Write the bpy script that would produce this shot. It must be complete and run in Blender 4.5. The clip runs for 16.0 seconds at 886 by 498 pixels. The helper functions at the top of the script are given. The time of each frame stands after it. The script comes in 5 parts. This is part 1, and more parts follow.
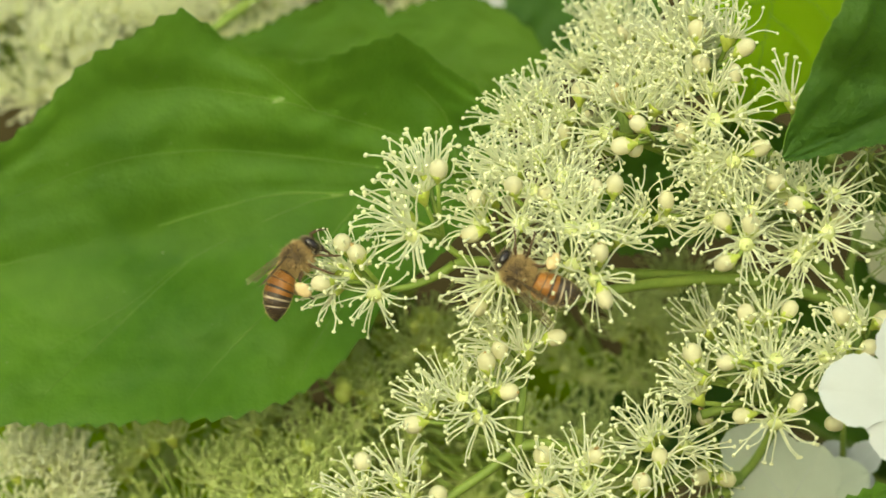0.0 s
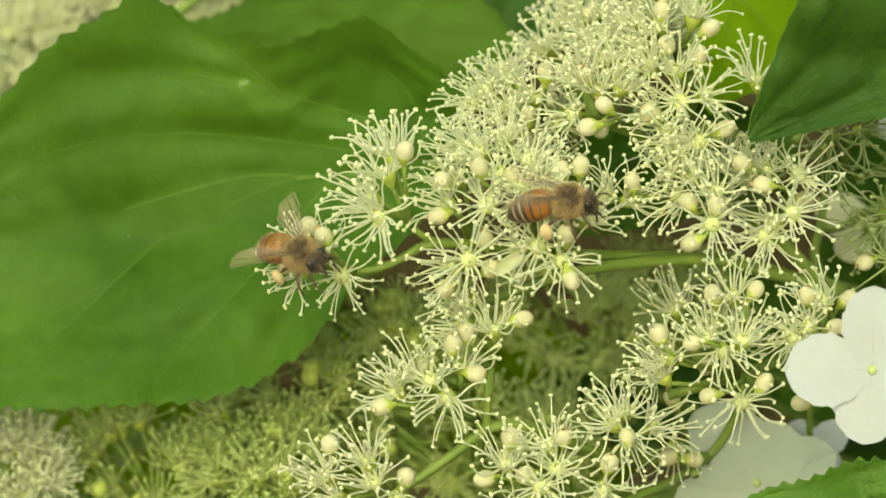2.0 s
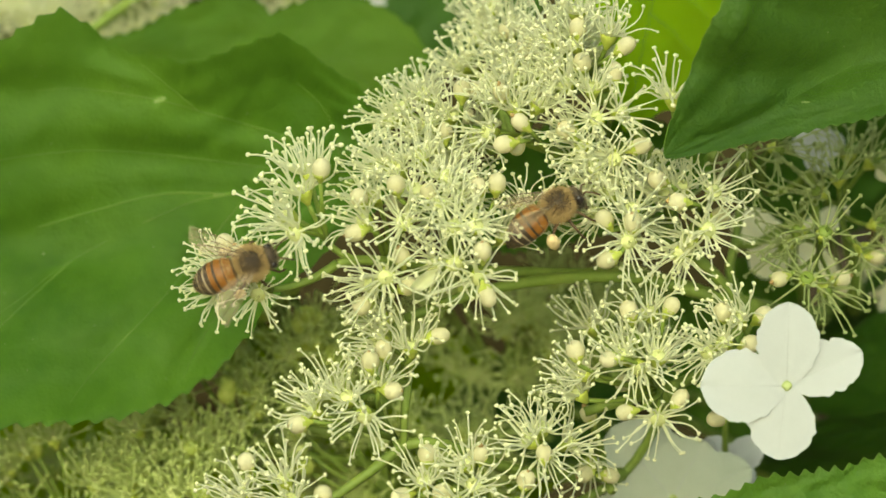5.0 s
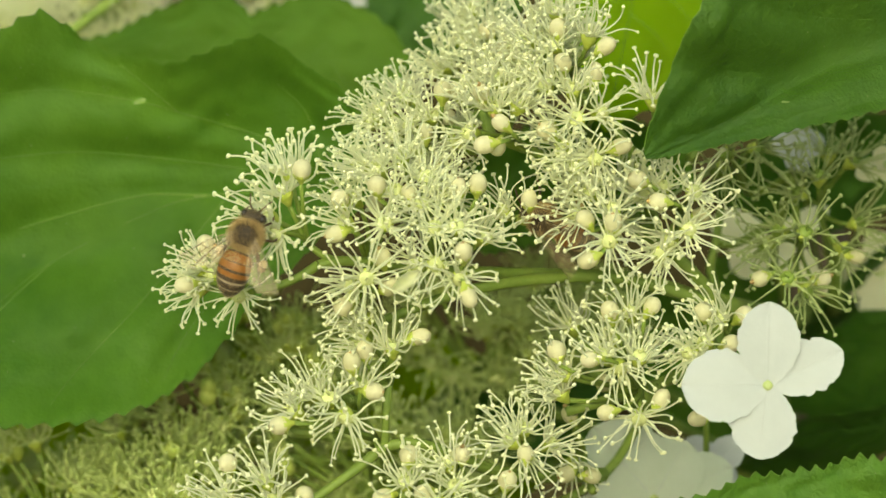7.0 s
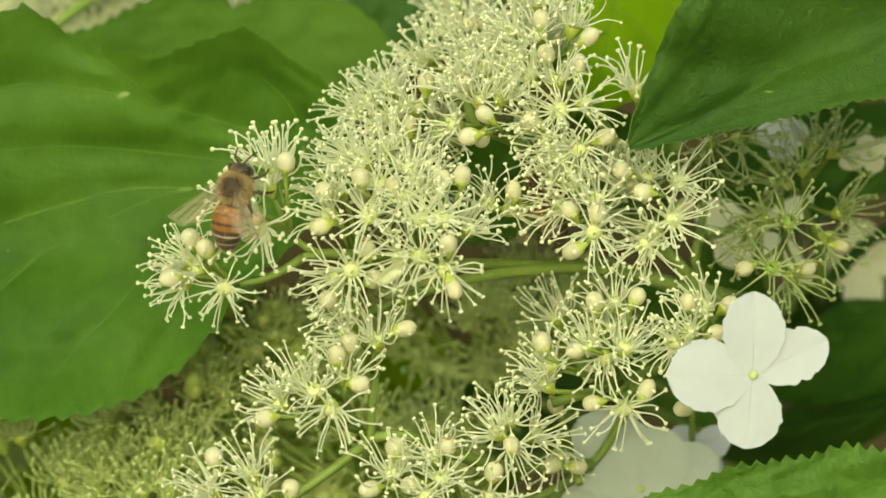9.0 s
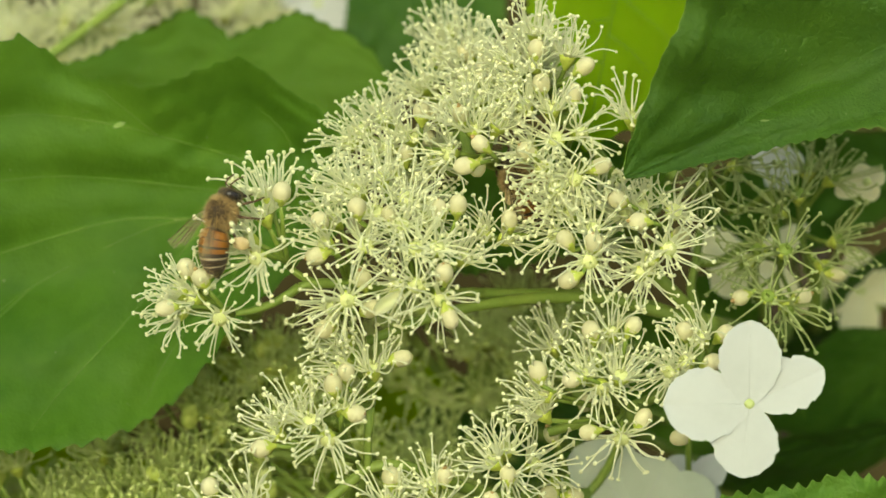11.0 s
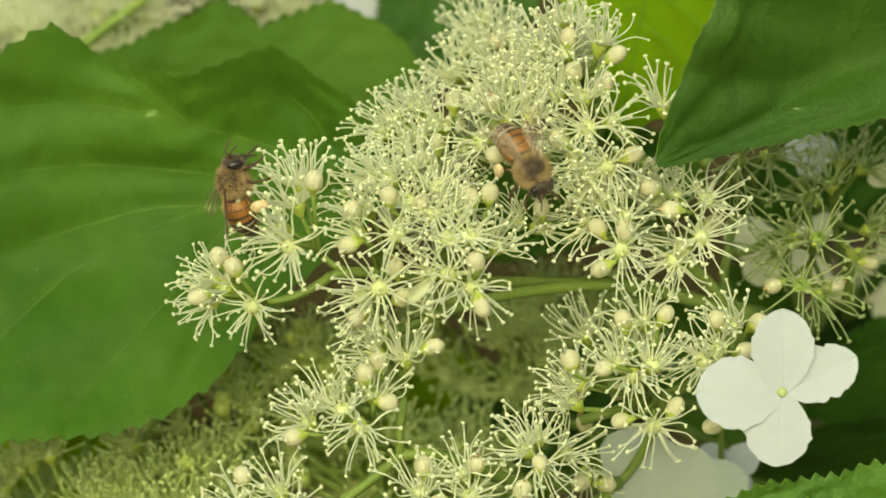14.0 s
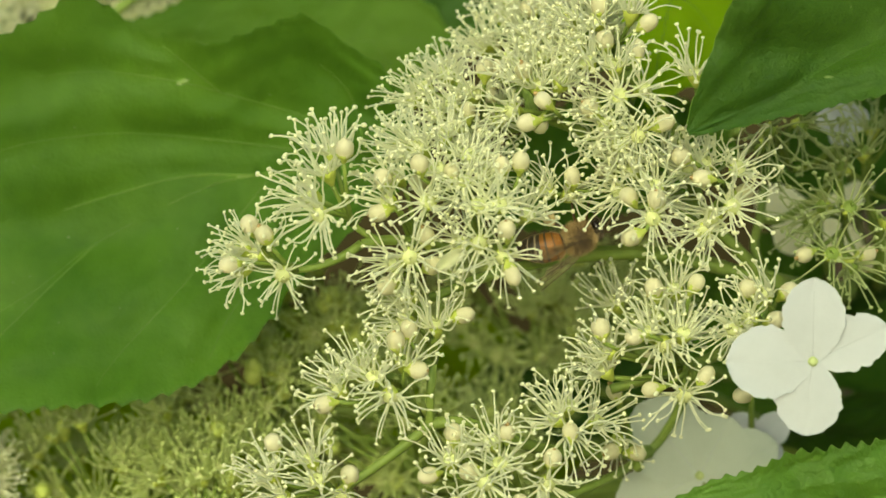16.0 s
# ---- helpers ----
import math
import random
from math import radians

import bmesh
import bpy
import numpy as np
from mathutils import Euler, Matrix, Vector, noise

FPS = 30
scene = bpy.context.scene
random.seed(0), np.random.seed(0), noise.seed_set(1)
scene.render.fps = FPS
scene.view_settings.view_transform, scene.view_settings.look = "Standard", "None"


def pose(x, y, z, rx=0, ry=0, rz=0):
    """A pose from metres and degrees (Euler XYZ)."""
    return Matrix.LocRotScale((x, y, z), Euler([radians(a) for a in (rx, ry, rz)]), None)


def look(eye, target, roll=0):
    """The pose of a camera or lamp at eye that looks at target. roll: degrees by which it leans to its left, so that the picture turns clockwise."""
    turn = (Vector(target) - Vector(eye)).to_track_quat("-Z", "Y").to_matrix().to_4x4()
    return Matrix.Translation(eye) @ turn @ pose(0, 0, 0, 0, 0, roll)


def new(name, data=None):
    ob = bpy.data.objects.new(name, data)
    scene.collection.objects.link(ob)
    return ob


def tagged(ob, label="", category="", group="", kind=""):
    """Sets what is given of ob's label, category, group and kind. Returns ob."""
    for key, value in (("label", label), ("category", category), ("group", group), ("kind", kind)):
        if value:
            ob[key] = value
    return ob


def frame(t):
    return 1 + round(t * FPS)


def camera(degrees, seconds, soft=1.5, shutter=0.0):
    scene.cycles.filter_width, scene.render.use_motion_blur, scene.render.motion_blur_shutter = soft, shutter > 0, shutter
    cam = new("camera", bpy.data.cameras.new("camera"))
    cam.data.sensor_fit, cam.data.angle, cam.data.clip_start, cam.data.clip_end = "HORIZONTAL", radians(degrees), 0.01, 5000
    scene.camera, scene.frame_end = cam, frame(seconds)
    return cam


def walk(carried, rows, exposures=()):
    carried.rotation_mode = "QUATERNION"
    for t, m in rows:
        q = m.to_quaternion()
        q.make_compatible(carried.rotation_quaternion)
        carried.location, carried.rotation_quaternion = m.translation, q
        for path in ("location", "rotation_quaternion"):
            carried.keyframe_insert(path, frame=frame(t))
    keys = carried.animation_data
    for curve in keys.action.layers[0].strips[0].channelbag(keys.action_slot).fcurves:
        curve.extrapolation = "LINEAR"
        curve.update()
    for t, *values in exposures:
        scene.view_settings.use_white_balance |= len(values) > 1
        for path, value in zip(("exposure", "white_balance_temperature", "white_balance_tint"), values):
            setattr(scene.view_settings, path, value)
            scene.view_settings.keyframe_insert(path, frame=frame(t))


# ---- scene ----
MM = 0.001
cam = camera(21.3, 16.0, 1.5, 0.15)
cam.data.dof.use_dof = True
cam.data.dof.focus_distance = 0.314
cam.data.dof.aperture_fstop = 16.0
walk(cam, [
    (0, pose(0, 0, 1.3, 78.504, -0.514, 2.403)),
    (0.5, pose(0, 0, 1.3, 78.407, -0.554, 2.403)),
    (1, pose(0, 0, 1.3, 78.076, -0.606, 2.310)),
    (1.5, pose(0, 0, 1.3, 77.814, -0.606, 1.909)),
    (2, pose(0, 0, 1.3, 78.073, -0.374, 1.544)),
    (2.5, pose(0, 0, 1.3, 78.242, -0.569, 1.473)),
    (3, pose(0, 0, 1.3, 78.081, -0.518, 1.014)),
    (3.5, pose(0, 0, 1.3, 78.168, -0.554, 0.434)),
    (4, pose(0, 0, 1.3, 78.349, -0.633, 0.020)),
    (6.5, pose(0, 0, 1.3, 78.552, -0.667, -0.789)),
    (7, pose(0, 0, 1.3, 78.530, -0.633, -0.946)),
    (7.5, pose(0, 0, 1.3, 78.592, -0.552, -1.159)),
    (8, pose(0, 0, 1.3, 78.367, -0.518, -1.132)),
    (8.5, pose(0, 0, 1.3, 78.213, -0.373, -1.146)),
    (9, pose(0, 0, 1.3, 78.336, -0.331, -1.386)),
    (9.2, pose(0, 0, 1.3, 78.460, -0.234, -1.518)),
    (11.3, pose(0, 0, 1.3, 79.061, -0.246, -1.497)),
    (11.5, pose(0, 0, 1.3, 78.985, -0.195, -1.336)),
    (12, pose(0, 0, 1.3, 78.949, -0.139, -1.186)),
    (12.5, pose(0, 0, 1.3, 78.915, -0.183, -1.015)),
    (13, pose(0, 0, 1.3, 78.892, -0.181, -0.930)),
    (13.5, pose(0, 0, 1.3, 79.003, -0.252, -0.912)),
    (14, pose(0, 0, 1.3, 78.770, -0.055, -0.747)),
    (14.5, pose(0, 0, 1.3, 78.495, -0.107, -0.288)),
    (15, pose(0, 0, 1.3, 78.296, -0.037, -0.003)),
    (15.5, pose(0, 0, 1.3, 78.194, 0.163, 0.071)),
    (16, pose(0, 0, 1.3, 78.000, 0.001, 0.001))],
    exposures=((0.0, 0.65), (4.0, 0.61), (9.0, 0.58), (16.0, 0.49)))

# the frame of the flowering branch: x right, y up, z out from the wall, tilted with the branch
PLANT = pose(0, 0, 1.3, 78, 0, 0) @ Matrix.Translation((0, 0, -0.32))

# ---- light: a bright overcast sky with a veiled sun ----
world = bpy.data.worlds.new("sky")
scene.world = world
world.use_nodes = True
wn = world.node_tree.nodes
sky = wn.new("ShaderNodeTexSky")
sky.sky_type = "NISHITA"
sky.sun_disc = False
sky.sun_elevation = radians(32)
sky.sun_rotation = radians(193)
sky.dust_density = 4.0
wn["Background"].inputs["Strength"].default_value = 0.15
world.node_tree.links.new(sky.outputs[0], wn["Background"].inputs["Color"])
sun = new("sun", bpy.data.lights.new("sun", "SUN"))
sun.data.energy = 0.75
sun.data.angle = radians(60)
sun.data.color = (1.0, 0.97, 0.85)
sun.matrix_world = look((-0.22, -0.68, 1.88), (0, 0.3, 1.2))
scene.view_settings.use_white_balance = True
scene.view_settings.white_balance_temperature = 7000
scene.view_settings.white_balance_tint = -14


# ---- materials ----
def shader(name, low, high, scale, rough=0.5, bump=0.0, fine=0.0, through_light=0.0, through_col=None, gloss=0.35, per_object=0.0, coords="Object", net=0.0, net_depth=0.18):
    """Two-scale mottled surface; through_light is the share of light passing a thin leaf or petal."""
    mat = bpy.data.materials.new(name)
    mat.use_nodes = True
    nt = mat.node_tree
    n, link = nt.nodes, nt.links.new
    bsdf = n["Principled BSDF"]
    tc = n.new("ShaderNodeTexCoord")
    big = n.new("ShaderNodeTexNoise")
    big.inputs["Scale"].default_value = scale
    big.inputs["Detail"].default_value = 3
    link(tc.outputs[coords], big.inputs["Vector"])
    small = n.new("ShaderNodeTexNoise")
    small.inputs["Scale"].default_value = scale * 9
    small.inputs["Detail"].default_value = 4
    link(tc.outputs[coords], small.inputs["Vector"])
    add = n.new("ShaderNodeMath")
    add.operation = "MULTIPLY_ADD"
    add.inputs[1].default_value = 0.4
    link(small.outputs["Fac"], add.inputs[0])
    link(big.outputs["Fac"], add.inputs[2])
    fac = add.outputs[0]
    if per_object:
        info = n.new("ShaderNodeObjectInfo")
        mix = n.new("ShaderNodeMath")
        mix.operation = "MULTIPLY_ADD"
        mix.inputs[1].default_value = per_object
        link(info.outputs["Random"], mix.inputs[0])
        link(fac, mix.inputs[2])
        fac = mix.outputs[0]
    ramp = n.new("ShaderNodeValToRGB")
    ramp.color_ramp.elements[0].position = 0.45
    ramp.color_ramp.elements[0].color = (*low, 1)
    ramp.color_ramp.elements[1].position = 0.95 + per_object * 0.6
    ramp.color_ramp.elements[1].color = (*high, 1)
    link(fac, ramp.inputs[0])
    link(ramp.outputs[0], bsdf.inputs["Base Color"])
    bsdf.inputs["Roughness"].default_value = rough
    bsdf.inputs["Specular IOR Level"].default_value = gloss
    if bump:
        b = n.new("ShaderNodeBump")
        b.inputs["Strength"].default_value = bump
        b.inputs["Distance"].default_value = 0.0004
        tex = n.new("ShaderNodeTexNoise")
        tex.inputs["Scale"].default_value = fine or scale * 12
        tex.inputs["Detail"].default_value = 4
        link(tc.outputs[coords], tex.inputs["Vector"])
        link(tex.outputs["Fac"], b.inputs["Height"])
        link(b.outputs[0], bsdf.inputs["Normal"])
    if net:
        cells = n.new("ShaderNodeTexVoronoi")
        cells.feature = "DISTANCE_TO_EDGE"
        cells.inputs["Scale"].default_value = net
        link(tc.outputs[coords], cells.inputs["Vector"])
        wide = n.new("ShaderNodeTexVoronoi")
        wide.feature = "DISTANCE_TO_EDGE"
        wide.inputs["Scale"].default_value = net * 0.3
        link(tc.outputs[coords], wide.inputs["Vector"])
        both = n.new("ShaderNodeMath")
        both.operation = "MULTIPLY_ADD"
        both.inputs[1].default_value = 1.6
        link(wide.outputs["Distance"], both.inputs[0])
        link(cells.outputs["Distance"], both.inputs[2])
        b2 = n.new("ShaderNodeBump")
        b2.inputs["Strength"].default_value = net_depth
        b2.inputs["Distance"].default_value = 0.0005
        link(both.outputs[0], b2.inputs["Height"])
        if bump:
            link(b.outputs[0], b2.inputs["Normal"])
        link(b2.outputs[0], bsdf.inputs["Normal"])
    if through_light:
        tr = n.new("ShaderNodeBsdfTranslucent")
        if through_col:
            tr.inputs["Color"].default_value = (*through_col, 1)
        else:
            link(ramp.outputs[0], tr.inputs["Color"])
        ms = n.new("ShaderNodeMixShader")
        ms.inputs[0].default_value = through_light
        link(bsdf.outputs[0], ms.inputs[1])
        link(tr.outputs[0], ms.inputs[2])
        link(ms.outputs[0], n["Material Output"].inputs["Surface"])
    return mat


M_LEAF = shader("leaf_green", (0.073, 0.174, 0.017), (0.160, 0.308, 0.032), 32, 0.5, 0.25, 1100, 0.16, (0.20, 0.38, 0.01), 0.18, net=1300)
M_LEAF_DARK = shader("leaf_deep_green", (0.050, 0.130, 0.016), (0.105, 0.22, 0.028), 60, 0.5, 0.5, 1500, 0.14, (0.16, 0.3, 0.015), 0.22, net=1300)
M_LEAF_DEEP = shader("leaf_glossy_deep_green", (0.062, 0.145, 0.018), (0.122, 0.240, 0.030), 55, 0.46, 0.6, 1500, 0.16, (0.18, 0.33, 0.016), 0.25, net=1700, net_depth=0.32)
M_LEAF_NEAR = shader("leaf_netted_green", (0.084, 0.195, 0.025), (0.185, 0.345, 0.046), 40, 0.46, 0.5, 1300, 0.15, (0.19, 0.36, 0.015), 0.25, net=1000, net_depth=0.4)
M_LEAF_YOUNG = shader("leaf_yellow_green", (0.28, 0.46, 0.015), (0.40, 0.58, 0.03), 40, 0.5, 0.3, 1400, 0.5, (0.45, 0.62, 0.02), 0.15)
M_LEAF_PALE = shader("leaf_light_green", (0.105, 0.222, 0.026), (0.170, 0.305, 0.042), 30, 0.55, 0.3, 1100, 0.3, (0.24, 0.38, 0.03), 0.12)
M_VEIN = shader("leaf_vein", (0.105, 0.215, 0.020), (0.18, 0.295, 0.034), 300, 0.5, 0, 0, 0.1)
M_SCAR = shader("dry_scar", (0.15, 0.25, 0.05), (0.25, 0.34, 0.10), 800, 0.7, 0.3, 5000)
M_STEM = shader("green_stem", (0.17, 0.25, 0.040), (0.27, 0.35, 0.07), 200, 0.5, 0.2, 2500, 0.1)
M_CUP = shader("floret_cup", (0.40, 0.49, 0.06), (0.58, 0.63, 0.14), 500, 0.5, 0.2, 4000, 0.15)
M_DISC = shader("floret_disc", (0.60, 0.65, 0.26), (0.74, 0.76, 0.38), 700, 0.5, 0.3, 6000, 0.15)
M_STAMEN = shader("pale_stamen", (0.885, 0.90, 0.67), (0.94, 0.945, 0.77), 300, 0.5, 0, 0, 0.65, None, 0.15, 0.2)
M_ANTHER = shader("cream_anther", (0.83, 0.83, 0.55), (0.90, 0.90, 0.66), 500, 0.6, 0, 0, 0.45, None, 0.12, 0.2)
# greenish stamens of the clusters behind, their dimness in shade put into the colour
M_STAMEN_DIM = shader("dim_green_stamen", (0.57, 0.66, 0.21), (0.74, 0.81, 0.37), 300, 0.5, 0, 0, 0.4, None, 0.2, 0.25)
# green of spent stamens, with the shade they hang in mixed into the colour
M_STAMEN_SHADE = shader("shaded_green_stamen", (0.33, 0.41, 0.14), (0.54, 0.60, 0.28), 300, 0.5, 0, 0, 0.4, None, 0.2, 0.25)
M_BUD = shader("cream_bud", (0.60, 0.57, 0.31), (0.74, 0.70, 0.45), 350, 0.55, 0.3, 3000, 0.3, None, 0.12, 0.3)
M_BUD_TIP = shader("brown_bud_tip", (0.30, 0.20, 0.07), (0.48, 0.34, 0.14), 900, 0.7, 0.3, 5000)
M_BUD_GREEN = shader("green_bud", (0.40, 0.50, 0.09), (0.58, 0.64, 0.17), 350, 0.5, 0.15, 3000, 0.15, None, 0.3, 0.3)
M_PETAL = shader("white_petal", (0.51, 0.53, 0.52), (0.57, 0.59, 0.58), 120, 0.6, 0.12, 1500, 0.3, (0.58, 0.61, 0.54), 0.12)
M_BUTTON = shader("button_green", (0.46, 0.54, 0.20), (0.60, 0.66, 0.32), 300, 0.5, 0.2, 2500, 0.2, None, 0.2)
# petals behind, painted brighter and warmer in place of light falling through them
M_PETAL_LIT = shader("lit_cream_petal", (0.66, 0.65, 0.40), (0.78, 0.76, 0.54), 60, 0.6, 0.1, 1500, 0.35, (0.66, 0.66, 0.40), 0.12)
M_PETAL_GREEN = shader("greenish_white_petal", (0.53, 0.57, 0.47), (0.61, 0.65, 0.55), 120, 0.6, 0.12, 1500, 0.35, (0.58, 0.64, 0.45), 0.1)
M_PETAL_VEIN = shader("petal_vein", (0.52, 0.54, 0.515), (0.58, 0.60, 0.57), 300, 0.5, 0, 0, 0.3)
M_BARK = shader("vine_bark", (0.10, 0.07, 0.045), (0.21, 0.15, 0.10), 120, 0.85, 0.8, 900)
M_WALL = shader("brown_boards", (0.038, 0.031, 0.012), (0.062, 0.050, 0.021), 12, 0.95, 0.6, 300, 0, None, 0.05)
M_SOIL = shader("soil", (0.05, 0.037, 0.02), (0.10, 0.078, 0.045), 9, 0.95, 0.8, 60)
M_FUZZ = shader("tawny_hair", (0.42, 0.30, 0.13), (0.64, 0.49, 0.25), 900, 0.7, 0, 0, 0.25, None, 0.2)
M_HEAD_HAIR = shader("grey_brown_hair", (0.20, 0.16, 0.09), (0.34, 0.28, 0.17), 900, 0.7, 0, 0, 0.2, None, 0.2)
M_BROWN_HAIR = shader("brown_hair", (0.09, 0.05, 0.02), (0.20, 0.115, 0.05), 900, 0.7, 0, 0, 0.1, None, 0.2)
M_BLACK_HAIR = shader("black_hair", (0.012, 0.010, 0.008), (0.03, 0.025, 0.02), 900, 0.7, 0, 0, 0, None, 0.2)
M_BACK_HAIR = shader("dark_brown_hair", (0.14, 0.095, 0.046), (0.26, 0.18, 0.09), 900, 0.7, 0, 0, 0.1, None, 0.2)
M_THORAX = shader("thorax_skin", (0.035, 0.026, 0.016), (0.07, 0.05, 0.03), 500, 0.6, 0.4, 4000)
M_AMBER = shader("amber_plate", (0.22, 0.085, 0.014), (0.41, 0.17, 0.030), 350, 0.42, 0.2, 4000, 0.12, None, 0.45)
M_BROWN = shader("brown_plate", (0.075, 0.034, 0.012), (0.16, 0.075, 0.028), 350, 0.45, 0.2, 4000, 0.1, None, 0.4)
M_DARK = shader("dark_plate", (0.024, 0.016, 0.010), (0.065, 0.042, 0.024), 500, 0.38, 0.2, 4000, 0, None, 0.45)
M_BAND = shader("pale_hair_band", (0.34, 0.27, 0.17), (0.52, 0.43, 0.30), 900, 0.7, 0.5, 5000)
M_LEG = shader("brown_leg", (0.05, 0.03, 0.015), (0.13, 0.075, 0.03), 500, 0.45, 0.2, 4000)
M_EYE = shader("dark_eye", (0.012, 0.009, 0.008), (0.03, 0.022, 0.018), 500, 0.25, 0, 0, 0, None, 0.5)
M_POLLEN = shader("pollen_load", (0.60, 0.45, 0.21), (0.72, 0.57, 0.32), 900, 0.85, 0.6, 5000)


def wing_material(name, cover):
    mat = bpy.data.materials.new(name)
    mat.use_nodes = True
    n, link = mat.node_tree.nodes, mat.node_tree.links.new
    bsdf = n["Principled BSDF"]
    bsdf.inputs["Base Color"].default_value = (0.58, 0.46, 0.28, 1)
    bsdf.inputs["Roughness"].default_value = 0.25
    clear = n.new("ShaderNodeBsdfTransparent")
    ms = n.new("ShaderNodeMixShader")
    ms.inputs[0].default_value = cover
    link(clear.outputs[0], ms.inputs[1])
    link(bsdf.outputs[0], ms.inputs[2])
    link(ms.outputs[0], n["Material Output"].inputs["Surface"])
    return mat


M_WING = wing_material("clear_wing", 0.19)
M_WING_CLEAR = wing_material("clearer_wing", 0.07)


# ---- building helpers ----
def part(name, bm, material, parent, label="", m=None):
    """Links a bmesh, or a mesh that alike parts share, as one mesh object under a thing or a part."""
    if isinstance(bm, bmesh.types.BMesh):
        me = bpy.data.meshes.new(name)
        bm.normal_update()
        for f in bm.faces:
            f.smooth = True
        bm.to_mesh(me)
        bm.free()
    else:
        me = bm
    if material and not me.materials:
        me.materials.append(material)
    ob = new(name, me)
    ob.parent = parent
    if m is not None:
        ob.matrix_basis = m
    if label:
        tagged(ob, label)
    return ob


def thing(name, base, label, category, group="", kind=""):
    """An Empty at its base, in millimetres of the branch's frame."""
    ob = new(name)
    ob.empty_display_size = 0.005
    ob.matrix_basis = PLANT @ Matrix.Translation(Vector(base) * MM)
    return tagged(ob, label, category, group, kind)


def tube(bm, points, radii, sides=6, cap=True):
    """A round, tapering tube through points (metres)."""
    points = [Vector(p) for p in points]
    rings = []
    side = Vector((0.31, 0.22, 0.92))
    for i, p in enumerate(points):
        d = (points[min(i + 1, len(points) - 1)] - points[max(i - 1, 0)]).normalized()
        x = side.cross(d)
        if x.length < 1e-3:
            x = Vector((1, 0, 0)).cross(d)
        x.normalize()
        y = d.cross(x)
        r = radii[i] if hasattr(radii, "__len__") else radii
        rings.append([bm.verts.new(p + (x * math.cos(a) + y * math.sin(a)) * r) for a in [2 * math.pi * k / sides for k in range(sides)]])
    for a, b in zip(rings, rings[1:]):
        for k in range(sides):
            bm.faces.new((a[k], a[(k + 1) % sides], b[(k + 1) % sides], b[k]))
    if cap:
        bm.faces.new(rings[0][::-1])
        bm.faces.new(rings[-1])
    return rings


def bent(a, b, sag, steps=6):
    """Points from a to b on an arc that bulges by the vector sag."""
    a, b, sag = Vector(a), Vector(b), Vector(sag)
    return [a.lerp(b, i / steps) + sag * (4 * (i / steps) * (1 - i / steps)) for i in range(steps + 1)]


def lathe(bm, profile, sides=10, squash=1.0, ridges=0, ridge=0.0):
    """A turned body along z from (radius, z) pairs."""
    rings = []
    for r, z in profile:
        rings.append([bm.verts.new((r * (1 + ridge * math.cos(ridges * a)) * math.cos(a), r * squash * (1 + ridge * math.cos(ridges * a)) * math.sin(a), z))
                      for a in [2 * math.pi * k / sides for k in range(sides)]])
    for a, b in zip(rings, rings[1:]):
        for k in range(sides):
            bm.faces.new((a[k], a[(k + 1) % sides], b[(k + 1) % sides], b[k]))
    bm.faces.new(rings[0][::-1])
    bm.faces.new(rings[-1])


def ball(bm, centre, r, level=1):
    geo = bmesh.ops.create_icosphere(bm, subdivisions=level, radius=r, matrix=Matrix.Translation(centre))
    return geo["verts"]


def aim(ang, tilt):
    """The way of something that points at ang degrees in the branch's plane and rises tilt degrees out of it."""
    a, t = radians(ang), radians(tilt)
    return Vector((math.cos(a) * math.cos(t), math.sin(a) * math.cos(t), math.sin(t)))


def facing(p, way, spin=0.0):
    q = Vector(way).to_track_quat("Z", "Y")
    return Matrix.Translation(p) @ q.to_matrix().to_4x4() @ Matrix.Rotation(spin, 4, "Z")


def ramp(pairs, s):
    """Smooth interpolation in a short table of (s, value)."""
    for (a, u), (b, v) in zip(pairs, pairs[1:]):
        if s <= b:
            k = max(0.0, (s - a) / (b - a))
            k = k * k * (3 - 2 * k) * 0.5 + k * 0.5
            return u + (v - u) * k
    return pairs[-1][1]


# ---- flower pieces ----
RNG = random.Random(7)


def stamen_mesh(name, length, bend, wave, material, anther=None):
    bm = bmesh.new()
    pts, p, steps = [], Vector((0, 0, 0)), 6
    for i in range(steps + 1):
        pts.append(p.copy())
        k = i / steps
        a = bend * k + wave * math.sin(k * 5.5) * 1.3
        p = p + Vector((math.sin(a), wave * 0.4 * math.cos(3 * k), math.cos(a))) * (length / steps)
    tube(bm, pts, [(0.20 - 0.08 * min(1, 1.8 * i / steps)) * MM for i in range(steps + 1)], 5, False)
    count = len(bm.faces)
    r, across = RNG.uniform(0.25, 0.32) * MM, Vector((0.3, 0.9, 0.2)).normalized()
    for side in (1, -1):
        ball(bm, pts[-1] + across * side * r * 0.32, r * 0.9, 2)
    for i, f in enumerate(bm.faces):
        f.smooth = True
        f.material_index = 1 if i >= count else 0
    me = bpy.data.meshes.new(name)
    bm.to_mesh(me)
    bm.free()
    me.materials.append(material)
    me.materials.append(anther or M_ANTHER)
    return me


STAMENS = [stamen_mesh("stamen", RNG.uniform(4.2, 6.6) * MM, b, RNG.choice((-1, 1)) * RNG.uniform(0.10, 0.42), M_STAMEN) for b in (-1.15, -0.9, -0.7, -0.5, -0.35, -0.2, 0.0, 0.25, 0.45, 0.7, -1.0, -0.6, -0.4, 0.1, -0.8, 0.55)]
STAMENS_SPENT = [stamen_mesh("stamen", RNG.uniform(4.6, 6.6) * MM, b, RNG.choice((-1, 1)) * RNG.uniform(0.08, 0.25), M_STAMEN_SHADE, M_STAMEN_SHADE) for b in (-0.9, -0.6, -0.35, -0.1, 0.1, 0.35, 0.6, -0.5)]


